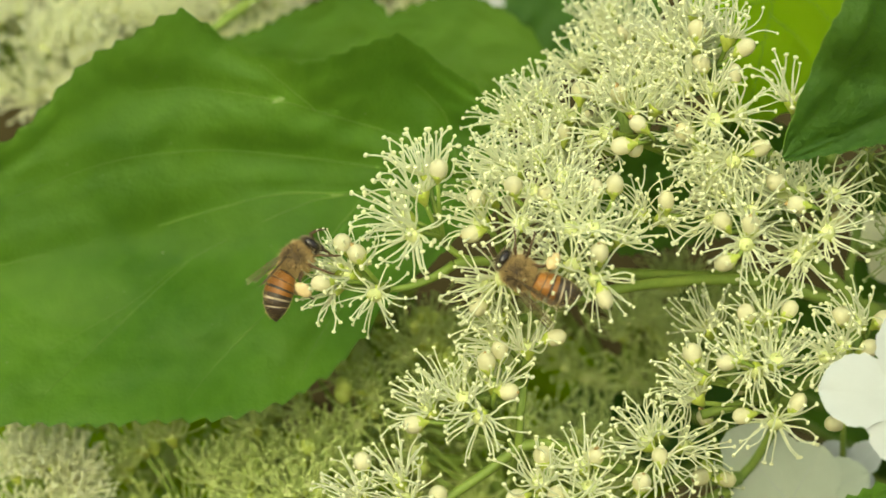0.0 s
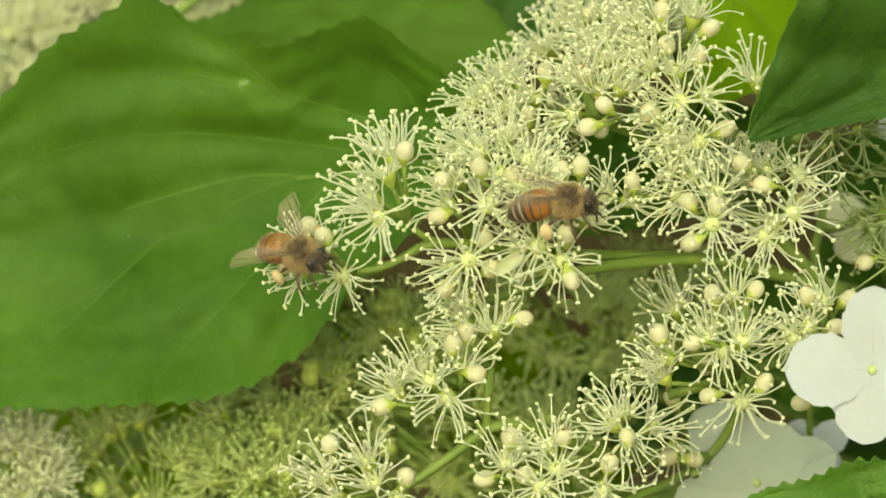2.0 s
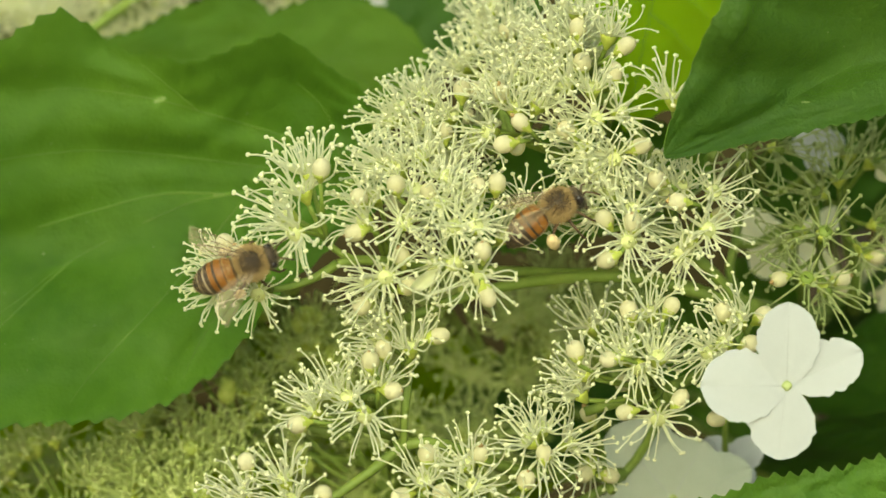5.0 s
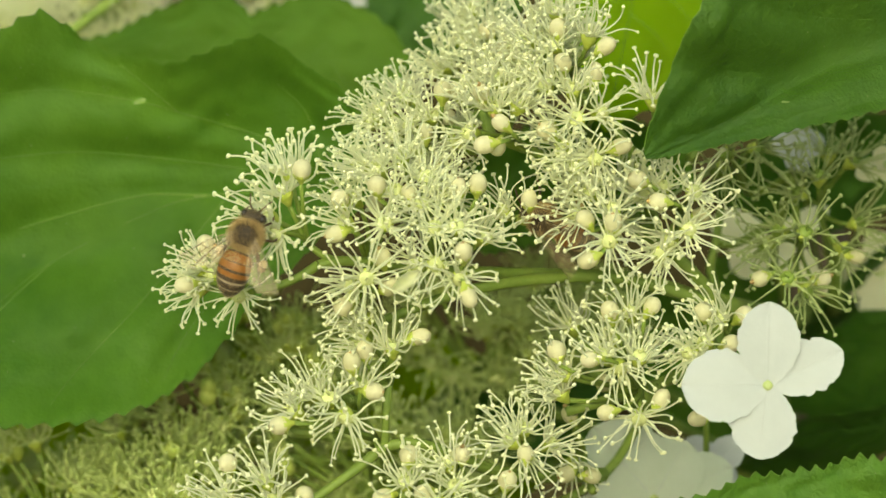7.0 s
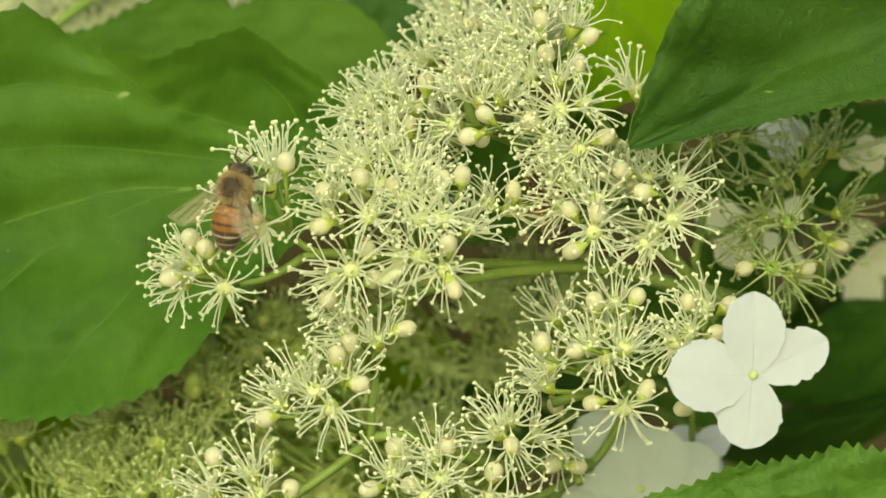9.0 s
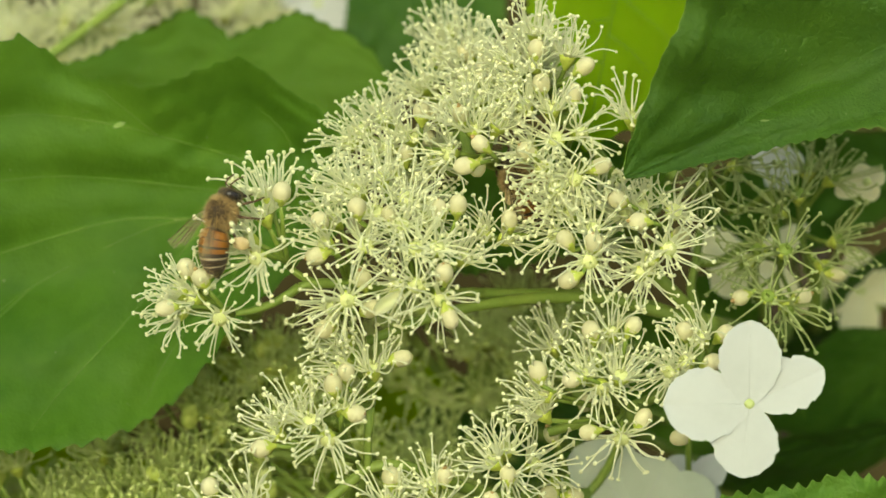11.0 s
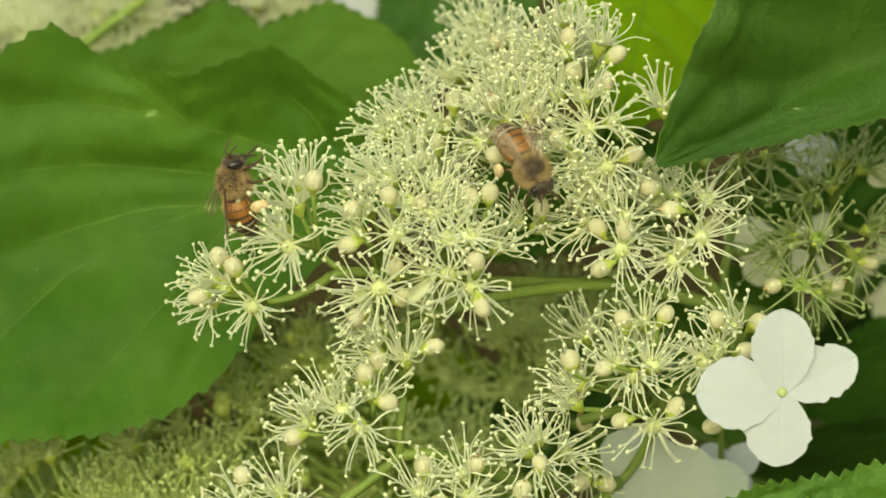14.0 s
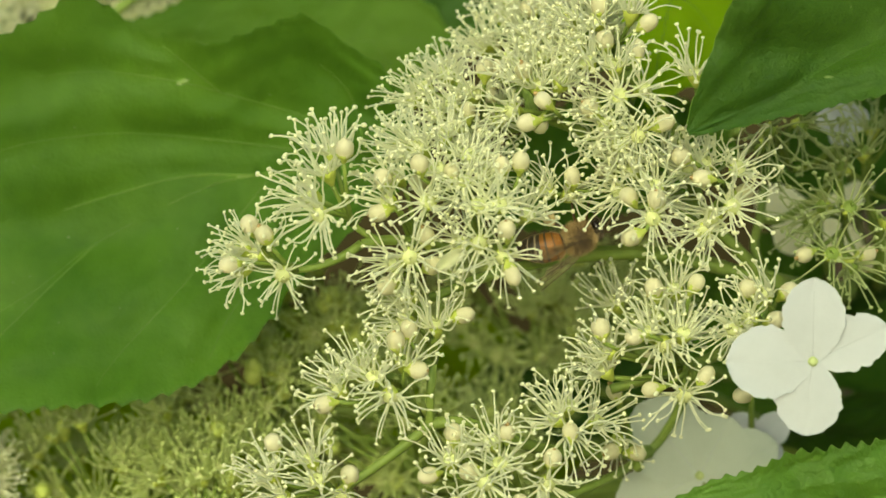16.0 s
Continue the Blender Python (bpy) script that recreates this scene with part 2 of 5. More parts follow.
def cup_mesh():
    bm = bmesh.new()
    lathe(bm, [(0.3 * MM, -2.1 * MM), (0.55 * MM, -1.6 * MM), (1.05 * MM, -0.75 * MM), (1.28 * MM, -0.05 * MM), (1.12 * MM, 0.2 * MM)], 10, 1, 5, 0.05)
    return bm


def disc_mesh():
    bm = bmesh.new()
    lathe(bm, [(1.05 * MM, 0.1 * MM), (0.98 * MM, 0.36 * MM), (0.6 * MM, 0.62 * MM), (0.2 * MM, 0.7 * MM)], 10, 1, 5, 0.04)
    for a in (0.4, 2.6):
        tube(bm, [(0.15 * MM * math.cos(a), 0.15 * MM * math.sin(a), 0.6 * MM), (0.42 * MM * math.cos(a), 0.42 * MM * math.sin(a), 1.35 * MM)], [0.17 * MM, 0.12 * MM], 5)
    return bm


def bud_mesh(ln, wd):
    bm = bmesh.new()
    prof = []
    for i in range(11):
        k = i / 10
        r = wd * 0.5 * (1 - abs(2 * (0.04 + 0.94 * k) - 0.94) ** 2.3) ** 0.5 if k < 0.97 else 0.12 * MM
        prof.append((max(r, 0.05 * MM), ln * k))
    lathe(bm, prof, 12, 1, 4, 0.025)
    return bm


def calyx_mesh(wd):
    bm = bmesh.new()
    lathe(bm, [(0.25 * MM, -0.9 * MM), (0.45 * MM, -0.4 * MM), (wd * 0.36, 0.1 * MM), (wd * 0.48, 0.6 * MM), (wd * 0.46, 0.66 * MM)], 10, 1, 5, 0.05)
    return bm


def shared(bm, name, material):
    me = bpy.data.meshes.new(name)
    for f in bm.faces:
        f.smooth = True
    bm.to_mesh(me)
    bm.free()
    me.materials.append(material)
    return me


CUP = shared(cup_mesh(), "cup", M_CUP)
DISC = shared(disc_mesh(), "disc", M_DISC)
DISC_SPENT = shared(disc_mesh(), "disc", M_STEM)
BUDS = [(shared(bud_mesh(l * MM, w * MM), "bud", M_BUD), shared(calyx_mesh(w * MM), "calyx", M_CUP)) for l, w in ((2.7, 2.45), (2.5, 2.45), (2.9, 2.25), (2.4, 2.2))]

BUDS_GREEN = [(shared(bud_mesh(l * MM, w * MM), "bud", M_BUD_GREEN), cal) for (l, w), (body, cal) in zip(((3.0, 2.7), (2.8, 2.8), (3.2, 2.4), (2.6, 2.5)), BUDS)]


def tip_mesh():
    bm = bmesh.new()
    lathe(bm, [(0.34 * MM, 0.0), (0.30 * MM, 0.42 * MM), (0.16 * MM, 0.62 * MM), (0.05 * MM, 0.68 * MM)], 7, 1, 3, 0.15)
    return bm


TIP = shared(tip_mesh(), "bud_tip", M_BUD_TIP)


def floret(parent, p, ang, tilt, count, reach=1.0, spent=False):
    """An open fertile floret: green cup, domed disc and a spray of stamens."""
    way = aim(ang, tilt)
    ob = part("floret", CUP, None, parent, m=facing(p, way, RNG.uniform(0, 6)))
    part("disc", DISC_SPENT if spent else DISC, None, ob)
    kinds = STAMENS_SPENT if spent else STAMENS
    for i in range(count):
        az = i * 2.39996 + RNG.uniform(-0.3, 0.3)
        inner, outer = (0.10, 1.0) if tilt > 50 else (0.02, 0.66)
        polar = math.acos(1 - inner - (outer - inner) * (i + 0.6) / count) * RNG.uniform(0.88, 1.14)
        foot = Vector((math.cos(az), math.sin(az), 0)) * 1.0 * MM + Vector((0, 0, 0.15 * MM))
        s = reach * RNG.uniform(0.86, 1.12)
        m = Matrix.Translation(foot) @ Matrix.Rotation(az, 4, "Z") @ Matrix.Rotation(polar, 4, "Y") @ Matrix.Rotation(RNG.uniform(-0.5, 0.5), 4, "Z") @ Matrix.Scale(s, 4)
        part("stamen", kinds[RNG.randrange(len(kinds))], None, ob, m=m)
    return ob


def umbel(base, label, root, florets, buds, count=23, reach=0.94, group="umbels of the flower head", spent=False):
    """One branch of the flower head: stalk from root to base, pedicels, florets and buds."""
    base, root = Vector(base), Vector(root)
    ob = thing("flower_umbel", base, label, "flower cluster", group)
    bm = bmesh.new()
    tube(bm, bent(root * MM - base * MM, (0, 0, 0), (0, -0.0008, 0), 7), [0.66 * MM - 0.03 * MM * i for i in range(8)], 8)
    part("stalk", bm, M_STEM, ob)
    for x, y, z, ang, tilt in florets:
        p = (Vector((x, y, z)) - base) * MM
        floret(ob, p, ang, tilt, count + RNG.randrange(-2, 4), reach, spent)
        way = aim(ang, tilt)
        foot = p - way * 1.5 * MM
        bm = bmesh.new()
        pts = [Vector((0, 0, 0)).lerp(foot, k) * 1.0 - way * (1.4 * MM * 4 * k * (1 - k)) for k in (0, 0.2, 0.4, 0.6, 0.8, 1.0)]
        tube(bm, pts, [0.5 * MM, 0.42 * MM, 0.38 * MM, 0.36 * MM, 0.34 * MM, 0.36 * MM], 6)
        part("pedicel", bm, M_STEM, ob)
    for x, y, z, ang in buds:
        near = 1 - 1.0 / (320 - z)
        p = (Vector((x * near, y * near, z + 1.0)) - base) * MM
        way = aim(ang, RNG.uniform(5, 40))
        body, cal = BUDS[RNG.randrange(len(BUDS))]
        b = part("bud", body, None, ob, m=facing(p - way * 1.4 * MM, way, RNG.uniform(0, 6)))
        part("calyx", cal, None, b)
        if RNG.random() < 0.4:
            part("bud_tip", TIP, None, b, m=Matrix.Translation((0, 0, 2.15 * MM)))
        foot = p - way * 2.2 * MM
        bm = bmesh.new()
        tube(bm, [Vector((0, 0, 0)).lerp(foot, k) - way * (1.2 * MM * 4 * k * (1 - k)) for k in (0, 0.25, 0.5, 0.75, 1.0)], [0.45 * MM, 0.36 * MM, 0.33 * MM, 0.3 * MM, 0.3 * MM], 6)
        part("pedicel", bm, M_STEM, ob)
    return ob


def petal_cap(parent, p, ang, ln, wd):
    """A shed cap of petals caught among the stamens: a small curled blade."""
    bm = bmesh.new()
    rows = []
    for a in range(9):
        s = a / 8
        half = wd * 0.5 * math.sin(math.pi * min(0.96, 0.08 + 0.9 * s)) ** 0.7
        rows.append([bm.verts.new(Vector((ln * s, half * t, 0.5 * wd * t * t + 0.12 * ln * math.sin(3 * s))) * MM) for t in (-1, -0.5, 0, 0.5, 1)])
    for u, v in zip(rows, rows[1:]):
        for k in range(4):
            bm.faces.new((u[k], v[k], v[k + 1], u[k + 1]))
    bmesh.ops.solidify(bm, geom=bm.faces[:], thickness=0.00012)
    part("petal_cap", bm, M_STAMEN, parent, "shed cream petal cap", Matrix.Translation(Vector(p) * MM) @ Matrix.Rotation(radians(ang), 4, "Z"))


def spray_mesh(seed, material, count=25):
    """All the stamens of one far floret in one mesh."""
    r = random.Random(seed)
    bm = bmesh.new()
    for i in range(count):
        az = i * 2.39996 + r.uniform(-0.3, 0.3)
        polar = math.acos(1 - 0.9 * (i + 0.5) / count)
        ln, bend = r.uniform(4.4, 6.6) * MM, r.uniform(-1.5, 0.2)
        p, pts = Vector((0.6 * MM * math.cos(az), 0.6 * MM * math.sin(az), 0.2 * MM)), []
        for k in range(5):
            pts.append(p.copy())
            a = polar + bend * k / 4
            az += r.uniform(-0.25, 0.25)
            p = p + Vector((math.sin(a) * math.cos(az), math.sin(a) * math.sin(az), math.cos(a))) * ln / 4
        tube(bm, pts, [0.20 * MM, 0.16 * MM, 0.14 * MM, 0.13 * MM, 0.12 * MM], 4, False)
        ball(bm, pts[-1], 0.31 * MM, 1)
    return shared(bm, "stamen_spray", material)


SPRAYS = [spray_mesh(s, M_STAMEN, 28) for s in range(4)]
SPRAYS_DIM = [spray_mesh(s + 9, M_STAMEN_DIM, 22) for s in range(4)]


def far_umbel(base, label, root, centre, spread, count, way, buds=4, spent=False, seed=1, group="flower heads behind"):
    """A flower cluster behind: florets scattered over a dome, each with one spray of stamens."""
    r = random.Random(seed)
    base, root, centre = Vector(base), Vector(root), Vector(centre)
    ob = thing("flower_umbel", base, label, "flower cluster", group)
    bm = bmesh.new()
    tube(bm, bent((root - base) * MM, (0, 0, 0), (0, -0.002, 0), 6), 0.9 * MM, 7)
    part("stalk", bm, M_STEM, ob)
    way = Vector(way).normalized()
    for i in range(count + buds):
        k, a = math.sqrt((i * 0.618 + 0.3) % 1), i * 2.39996 + r.uniform(-0.3, 0.3)
        off = Vector((math.cos(a) * k * spread[0], math.sin(a) * k * spread[1], r.uniform(-2.5, 2.5) - 3 * k * k))
        p = (centre + off - base) * MM
        w = (way + Vector((off.x / spread[0], off.y / spread[1], 0)) * 0.6 + Vector((r.uniform(-0.3, 0.3), r.uniform(-0.3, 0.3), 0))).normalized()
        if i < count:
            f = part("floret", CUP, None, ob, m=facing(p, w, r.uniform(0, 6)))
            part("disc", DISC, None, f)
            tagged(part("stamen_spray", (SPRAYS_DIM if spent else SPRAYS)[r.randrange(4)], None, f), kind="stuff")
        else:
            body, cal = (BUDS_GREEN if spent else BUDS)[r.randrange(4)]
            f = part("bud", body, None, ob, m=facing(p - w * 1.5 * MM, w, r.uniform(0, 6)))
            part("calyx", cal, None, f)
        foot = p - w * 1.7 * MM
        bm = bmesh.new()
        tube(bm, [foot * q - w * (1.5 * MM * 4 * q * (1 - q)) for q in (0, 0.3, 0.65, 1.0)], [0.5 * MM, 0.4 * MM, 0.36 * MM, 0.34 * MM], 5)
        part("pedicel", bm, M_STEM, ob)
    return ob


# half width of a petal along its length
PETAL_HALF = [(0, 0.22), (0.10, 0.50), (0.28, 0.83), (0.45, 0.98), (0.57, 1.0), (0.72, 0.90), (0.84, 0.72), (0.92, 0.52), (0.97, 0.31), (1.0, 0.06)]


def sterile_flower(centre, label, root, petals, tilt=(0, 0), seed=1, material=M_PETAL):
    """A showy sterile flower: four petal-like sepals round a small button, on a stalk."""
    r = random.Random(seed)
    ob = thing("sterile_flower", centre, label, "flower", "sterile flowers")
    bm = bmesh.new()
    tube(bm, bent((Vector(root) - Vector(centre)) * MM, (0, 0, -0.6 * MM), (0, -0.0015, 0), 6), 0.45 * MM, 6)
    part("stalk", bm, M_STEM, ob)
    lean = Matrix.Rotation(radians(tilt[0]), 4, "X") @ Matrix.Rotation(radians(tilt[1]), 4, "Y")
    for i, (ang, ln, wd, *rag) in enumerate(petals):
        rag = rag[0] if rag else 0.0
        bm = bmesh.new()
        uv_n, uv_m = 26, 14
        rows = []
        for a in range(uv_n + 1):
            s = a / uv_n
            half = wd * 0.5 * ramp(PETAL_HALF, s)
            row = []
            for b in range(uv_m + 1):
                t = b / uv_m * 2 - 1
                edge = 1 + (0.03 * math.sin(s * 31 + i) - rag * max(0.0, 2.2 * noise.noise(Vector((s * 17, 3.1 * i + 0.5, 4.0 * (t > 0) + 0.3)))) * (s > 0.45)) * abs(t) ** 6 + 0.02 * math.sin(s * 57 + 2 * i)
                x = ln * s
                z = 0.035 * ln * math.sin(s * 2.6) + 0.012 * wd * t * t * (0.4 + s) - 0.01 * wd * math.exp(-(t * 9) ** 2) + 0.007 * wd * math.sin(5 * t + 4 * s + i)
                row.append(bm.verts.new((x * MM, t * half * edge * MM, z * MM + 0.00012 * (i % 2))))
            rows.append(row)
        under = [[v if a in (0, uv_n) or b in (0, uv_m) else bm.verts.new(v.co - Vector((0, 0, 0.00016))) for b, v in enumerate(row)] for a, row in enumerate(rows)]
        for a in range(uv_n):
            for b in range(uv_m):
                bm.faces.new((rows[a][b], rows[a + 1][b], rows[a + 1][b + 1], rows[a][b + 1]))
                low = (under[a][b + 1], under[a + 1][b + 1], under[a + 1][b], under[a][b])
                if not bm.faces.get(low):
                    bm.faces.new(low)
        for a, row in enumerate(rows):
            for b, v in enumerate(row):
                for e in v.link_edges:
                    o = e.other_vert(v)
                    if a in (0, uv_n) and o in row or b in (0, uv_m) and any(o is q[b] for q in rows):
                        e.smooth = False
        pet = part("petal", bm, material, ob, m=lean @ Matrix.Rotation(radians(ang), 4, "Z") @ Matrix.Rotation(radians((7, -5, -9, 6)[i]), 4, "X"))
        bm = bmesh.new()
        pts = []
        for a in range(9):
            s = 0.06 + 0.78 * a / 8
            z = 0.035 * ln * math.sin(s * 2.6) - 0.01 * wd + 0.007 * wd * math.sin(4 * s + i)
            pts.append(Vector((ln * s * MM, 0, z * MM + 0.00012 * (i % 2) + 0.00002)))
        tube(bm, pts, [0.05 * MM - 0.004 * MM * a for a in range(9)], 4)
        part("vein", bm, M_PETAL_VEIN, pet)
    bm = bmesh.new()
    lathe(bm, [(0.3 * MM, -1.0 * MM), (0.6 * MM, -0.1 * MM), (0.66 * MM, 0.2 * MM), (0.58 * MM, 0.42 * MM), (0.38 * MM, 0.57 * MM), (0.12 * MM, 0.62 * MM)], 20, 1, 4, 0.05)
    part("button", bm, M_BUTTON, ob, "pale green button", lean)
    return ob


# ---- leaves ----
def vein_lines(ln, upper, lower, veins):
    """Arching side veins in leaf coordinates: (along the midrib, off it) in mm."""
    lines = [[(0.0, 0.0), (ln * 0.5, 0.0), (ln * 0.97, 0.0)]]
    for v in range(veins):
        for side, table in ((1, upper), (-1, lower)):
            a0 = ln * (0.02 + 0.86 * (v + (0.0 if side > 0 else 0.35)) / veins)
            line = []
            for i in range(9):
                y = 30.0 * i / 8
                a = a0 + 0.75 * y + 0.012 * y * y
                if a / ln > 0.97 or y > 0.93 * ramp(table, a / ln):
                    break
                line.append((a, side * y))
            if len(line) > 2:
                lines.append(line)
    return lines


def leaf(base, tip, upper, lower, label, material, root, cup=0.0, relief=0.5, teeth=28, tooth=0.9, twist=0.0, veins=6, lines=None, seed=1, n_s=180, n_t=30, vein_r=0.10, dish=3.0, vein_mat=None, margin=0.0, scars=(), specks=0, lobe=0.0, fold=(0.0, 0.0)):
    """A serrate leaf: midrib from base to tip, half-widths along it above and below (share of length, mm)."""
    base, tip = Vector(base), Vector(tip)
    axis = tip - base
    ln = axis.length
    ex = axis.normalized()
    ez = Vector((0, 0, 1))
    ez = (ez - ex * ez.dot(ex)).normalized()
    ez = Matrix.Rotation(radians(twist), 3, ex) @ ez
    ey = ez.cross(ex)
    if ey.y < 0:
        ey = -ey
    s0 = min(upper[0][0], lower[0][0])
    lines = lines or vein_lines(ln, upper, lower, veins)
    ends = np.array([(*a, *b) for line in lines for a, b in zip(line, line[1:])])
    seg_a, seg_d = ends[:, :2], ends[:, 2:] - ends[:, :2]
    seg_l = (seg_d ** 2).sum(1)

    def off_vein(a, y):
        w = np.array((a, y)) - seg_a
        k = np.clip((w * seg_d).sum(1) / seg_l, 0, 1)[:, None]
        return math.sqrt(((w - k * seg_d) ** 2).sum(1).min())

    def place(s, t, lift=0.0, along=0.0):
        half = ramp(upper if t >= 0 else lower, s)
        q = abs(t)
        k = (s * teeth + (0.4 if t < 0 else 0)) % 1.0
        saw = tooth * ((k / 0.75) ** 1.5 if k < 0.75 else (1 - k) * 4) * (0.4 + 0.6 * math.sin(math.pi * min(1, max(0, s)))) * q ** 16
        y = half * q + saw
        d = off_vein(s * ln, y if t >= 0 else -y)
        quilt = relief * (1 - math.exp(-(d / 2.4) ** 2)) * min(1, half / 7)
        wob = noise.noise(Vector((s * 5 + seed, t * 3, seed * 1.7))) * relief * 1.6 + noise.noise(Vector((s * 16, t * 9 + seed, 3.1))) * relief * 0.5
        wob *= min(1, half / 12)
        if lobe and t > 0 and y > 7:
            quilt += lobe * (y - 7) ** 2 * max(0, min(1, (0.34 - s) * 5))
        z = cup * q * q * half / 20 + quilt + wob - dish * (s - 0.45) ** 2
        z += fold[0 if t >= 0 else 1] * max(0, y - 0.8) * min(1, (1 - s) * 6)
        p = base + ex * (s * ln) + ey * (y if t >= 0 else -y) + ez * (z + lift)
        return (p - base) * MM

    ob = thing("leaf", base, label, "leaf", "leaves")
    bm = bmesh.new()
    grid = []
    for a in range(n_s + 1):
        s = s0 + (1 - s0) * a / n_s
        grid.append([bm.verts.new(place(s, math.copysign(abs(b / n_t * 2 - 1) ** 0.8, b / n_t * 2 - 1))) for b in range(n_t + 1)])
    for p, q in zip(grid, grid[1:]):
        for b in range(n_t):
            bm.faces.new((p[b], q[b], q[b + 1], p[b + 1]))
    bmesh.ops.solidify(bm, geom=bm.faces[:], thickness=0.0003)
    blade = part("blade", bm, material, ob)
    for n, line in enumerate(lines):
        pts = []
        for j in range(len(line) - 1):
            c = [np.array(line[min(max(j + o, 0), len(line) - 1)]) for o in (-1, 0, 1, 2)]
            for i in range(8):
                t = i / 8
                a, y = 0.5 * (2 * c[1] + (c[2] - c[0]) * t + (2 * c[0] - 5 * c[1] + 4 * c[2] - c[3]) * t * t + (3 * c[1] - c[0] - 3 * c[2] + c[3]) * t ** 3)
                half = ramp(upper if y >= 0 else lower, a / ln)
                if abs(y) < half * 0.96:
                    pts.append(place(a / ln, (y / half) or 0.0001, 0.1))
        if len(pts) > 4:
            bm = bmesh.new()
            r = vein_r * (1.5 if n == 0 else 1.0)
            tube(bm, pts, [r * (1 - 0.75 * i / len(pts)) * MM for i in range(len(pts))], 5)
            part("midrib" if n == 0 else "vein", bm, vein_mat or M_VEIN, blade)
    def patch(bm, a, y, ln_mm, wd_mm, turn, lift):
        """A small irregular patch lying on the blade."""
        rim = []
        for i in range(9):
            w = 2 * math.pi * i / 9
            du, dv = math.cos(w) * ln_mm * 0.5, math.sin(w) * wd_mm * 0.5
            k = 1 + 0.35 * noise.noise(Vector((a + i * 2.1, y, 0.3)))
            u, v = a + (du * math.cos(turn) - dv * math.sin(turn)) * k, y + (du * math.sin(turn) + dv * math.cos(turn)) * k
            rim.append(bm.verts.new(place(u / ln, v / ramp(upper if v >= 0 else lower, u / ln), lift)))
        hub = bm.verts.new(place(a / ln, y / ramp(upper if y >= 0 else lower, a / ln), lift + 0.06))
        for i in range(9):
            bm.faces.new((hub, rim[i], rim[(i + 1) % 9]))

    for a, y, l_mm, w_mm, turn in scars:
        bm = bmesh.new()
        patch(bm, a, y, l_mm, w_mm, radians(turn), 0.06)
        part("scar", bm, M_SCAR, blade, "pale dry scar")
    if specks:
        dots = random.Random(seed)
        bm = bmesh.new()
        for _ in range(specks):
            a, side = dots.uniform(0.05, 0.9) * ln, dots.choice((1, -1))
            y = side * dots.uniform(0.05, 0.9) * ramp(upper if side > 0 else lower, a / ln)
            z = dots.uniform(0.1, 0.26)
            patch(bm, a, y, z, z * dots.uniform(0.6, 1), dots.uniform(0, 3), 0.05)
        tagged(part("dust", bm, M_SCAR, blade, "scattered pale dust grains"), kind="stuff")
    for side in (1, -1) if margin else ():
        bm = bmesh.new()
        tube(bm, [place(s0 + (1 - s0) * a / n_s, side, -0.1) for a in range(2, n_s - 1)], margin * MM, 5)
        part("margin", bm, M_VEIN, blade, "pale leaf edge")
    bm = bmesh.new()
    tube(bm, bent((Vector(root) - base) * MM, (0, 0, 0), (0, 0.003, 0), 8), 0.9 * MM, 8)
    part("petiole", bm, M_STEM, ob)
    return ob



# ---- the setting: board wall, ground, vine ----
def board_wall():
    ob = tagged(new("wall_north"), "brown weathered board wall behind the climbing plant", "wall", kind="structure")
    me_bm = bmesh.new()
    bmesh.ops.create_cube(me_bm, size=1)
    bmesh.ops.scale(me_bm, vec=(2.4, 0.02, 0.138), verts=me_bm.verts)
    bmesh.ops.bevel(me_bm, geom=me_bm.edges[:], offset=0.003, segments=1, affect="EDGES")
    me = shared(me_bm, "board", M_WALL)
    for i in range(18):
        part("board", me, None, ob, m=pose(0, 0.62 + 0.002 * (i % 3), 0.07 + 0.141 * i, RNG.uniform(-1, 1), 0, 0))
    bm = bmesh.new()
    bmesh.ops.create_cube(bm, size=1)
    bmesh.ops.scale(bm, vec=(2.4, 0.1, 2.56), verts=bm.verts)
    part("backing", bm, M_WALL, ob, m=pose(0, 0.69, 1.28))


def ground():
    bm = bmesh.new()
    bmesh.ops.create_grid(bm, x_segments=40, y_segments=40, size=1)
    for v in bm.verts:
        r = v.co.length
        v.co.xy *= 1 + 300 * r ** 4
        v.co.z = 0.02 * noise.noise(v.co * 2.3) if r < 1.2 else 0
    ob = part("ground", bm, M_SOIL, None)
    tagged(ob, "bare brown garden soil at the foot of the wall", "ground", kind="structure")


VINE = [(75.1, -233, -130), (75.9, -98.9, -110), (71.3, -35.7, -95), (74.7, 2.1, -92), (66.3, 43.9, -95), (41.4, 68.8, -95), (11.7, 86.7, -100)]


def vine():
    ob = thing("vine_stem", VINE[0], "woody brown vine stem climbing the board wall", "vine")
    bm = bmesh.new()
    pts = [(Vector(p) - Vector(VINE[0])) * MM for p in VINE]
    inv = PLANT.inverted()
    foot = inv @ Vector((PLANT @ (Vector(VINE[0]) * MM)).to_tuple())
    low = inv @ Vector(((PLANT @ (Vector(VINE[0]) * MM)).x, 0.55, -0.02)) - foot
    dense = []
    pts = [low] + pts
    for a, b in zip(pts, pts[1:]):
        dense += [a.lerp(b, k / 6) for k in range(6)]
    dense.append(pts[-1])
    dense = [p + Vector((noise.noise(p * 60), noise.noise(p * 60 + Vector((3, 1, 2))), 0)) * 0.002 for p in dense]
    tube(bm, dense, [0.0075 - 0.0001 * i for i in range(len(dense))], 10)
    part("stem", bm, M_BARK, ob)


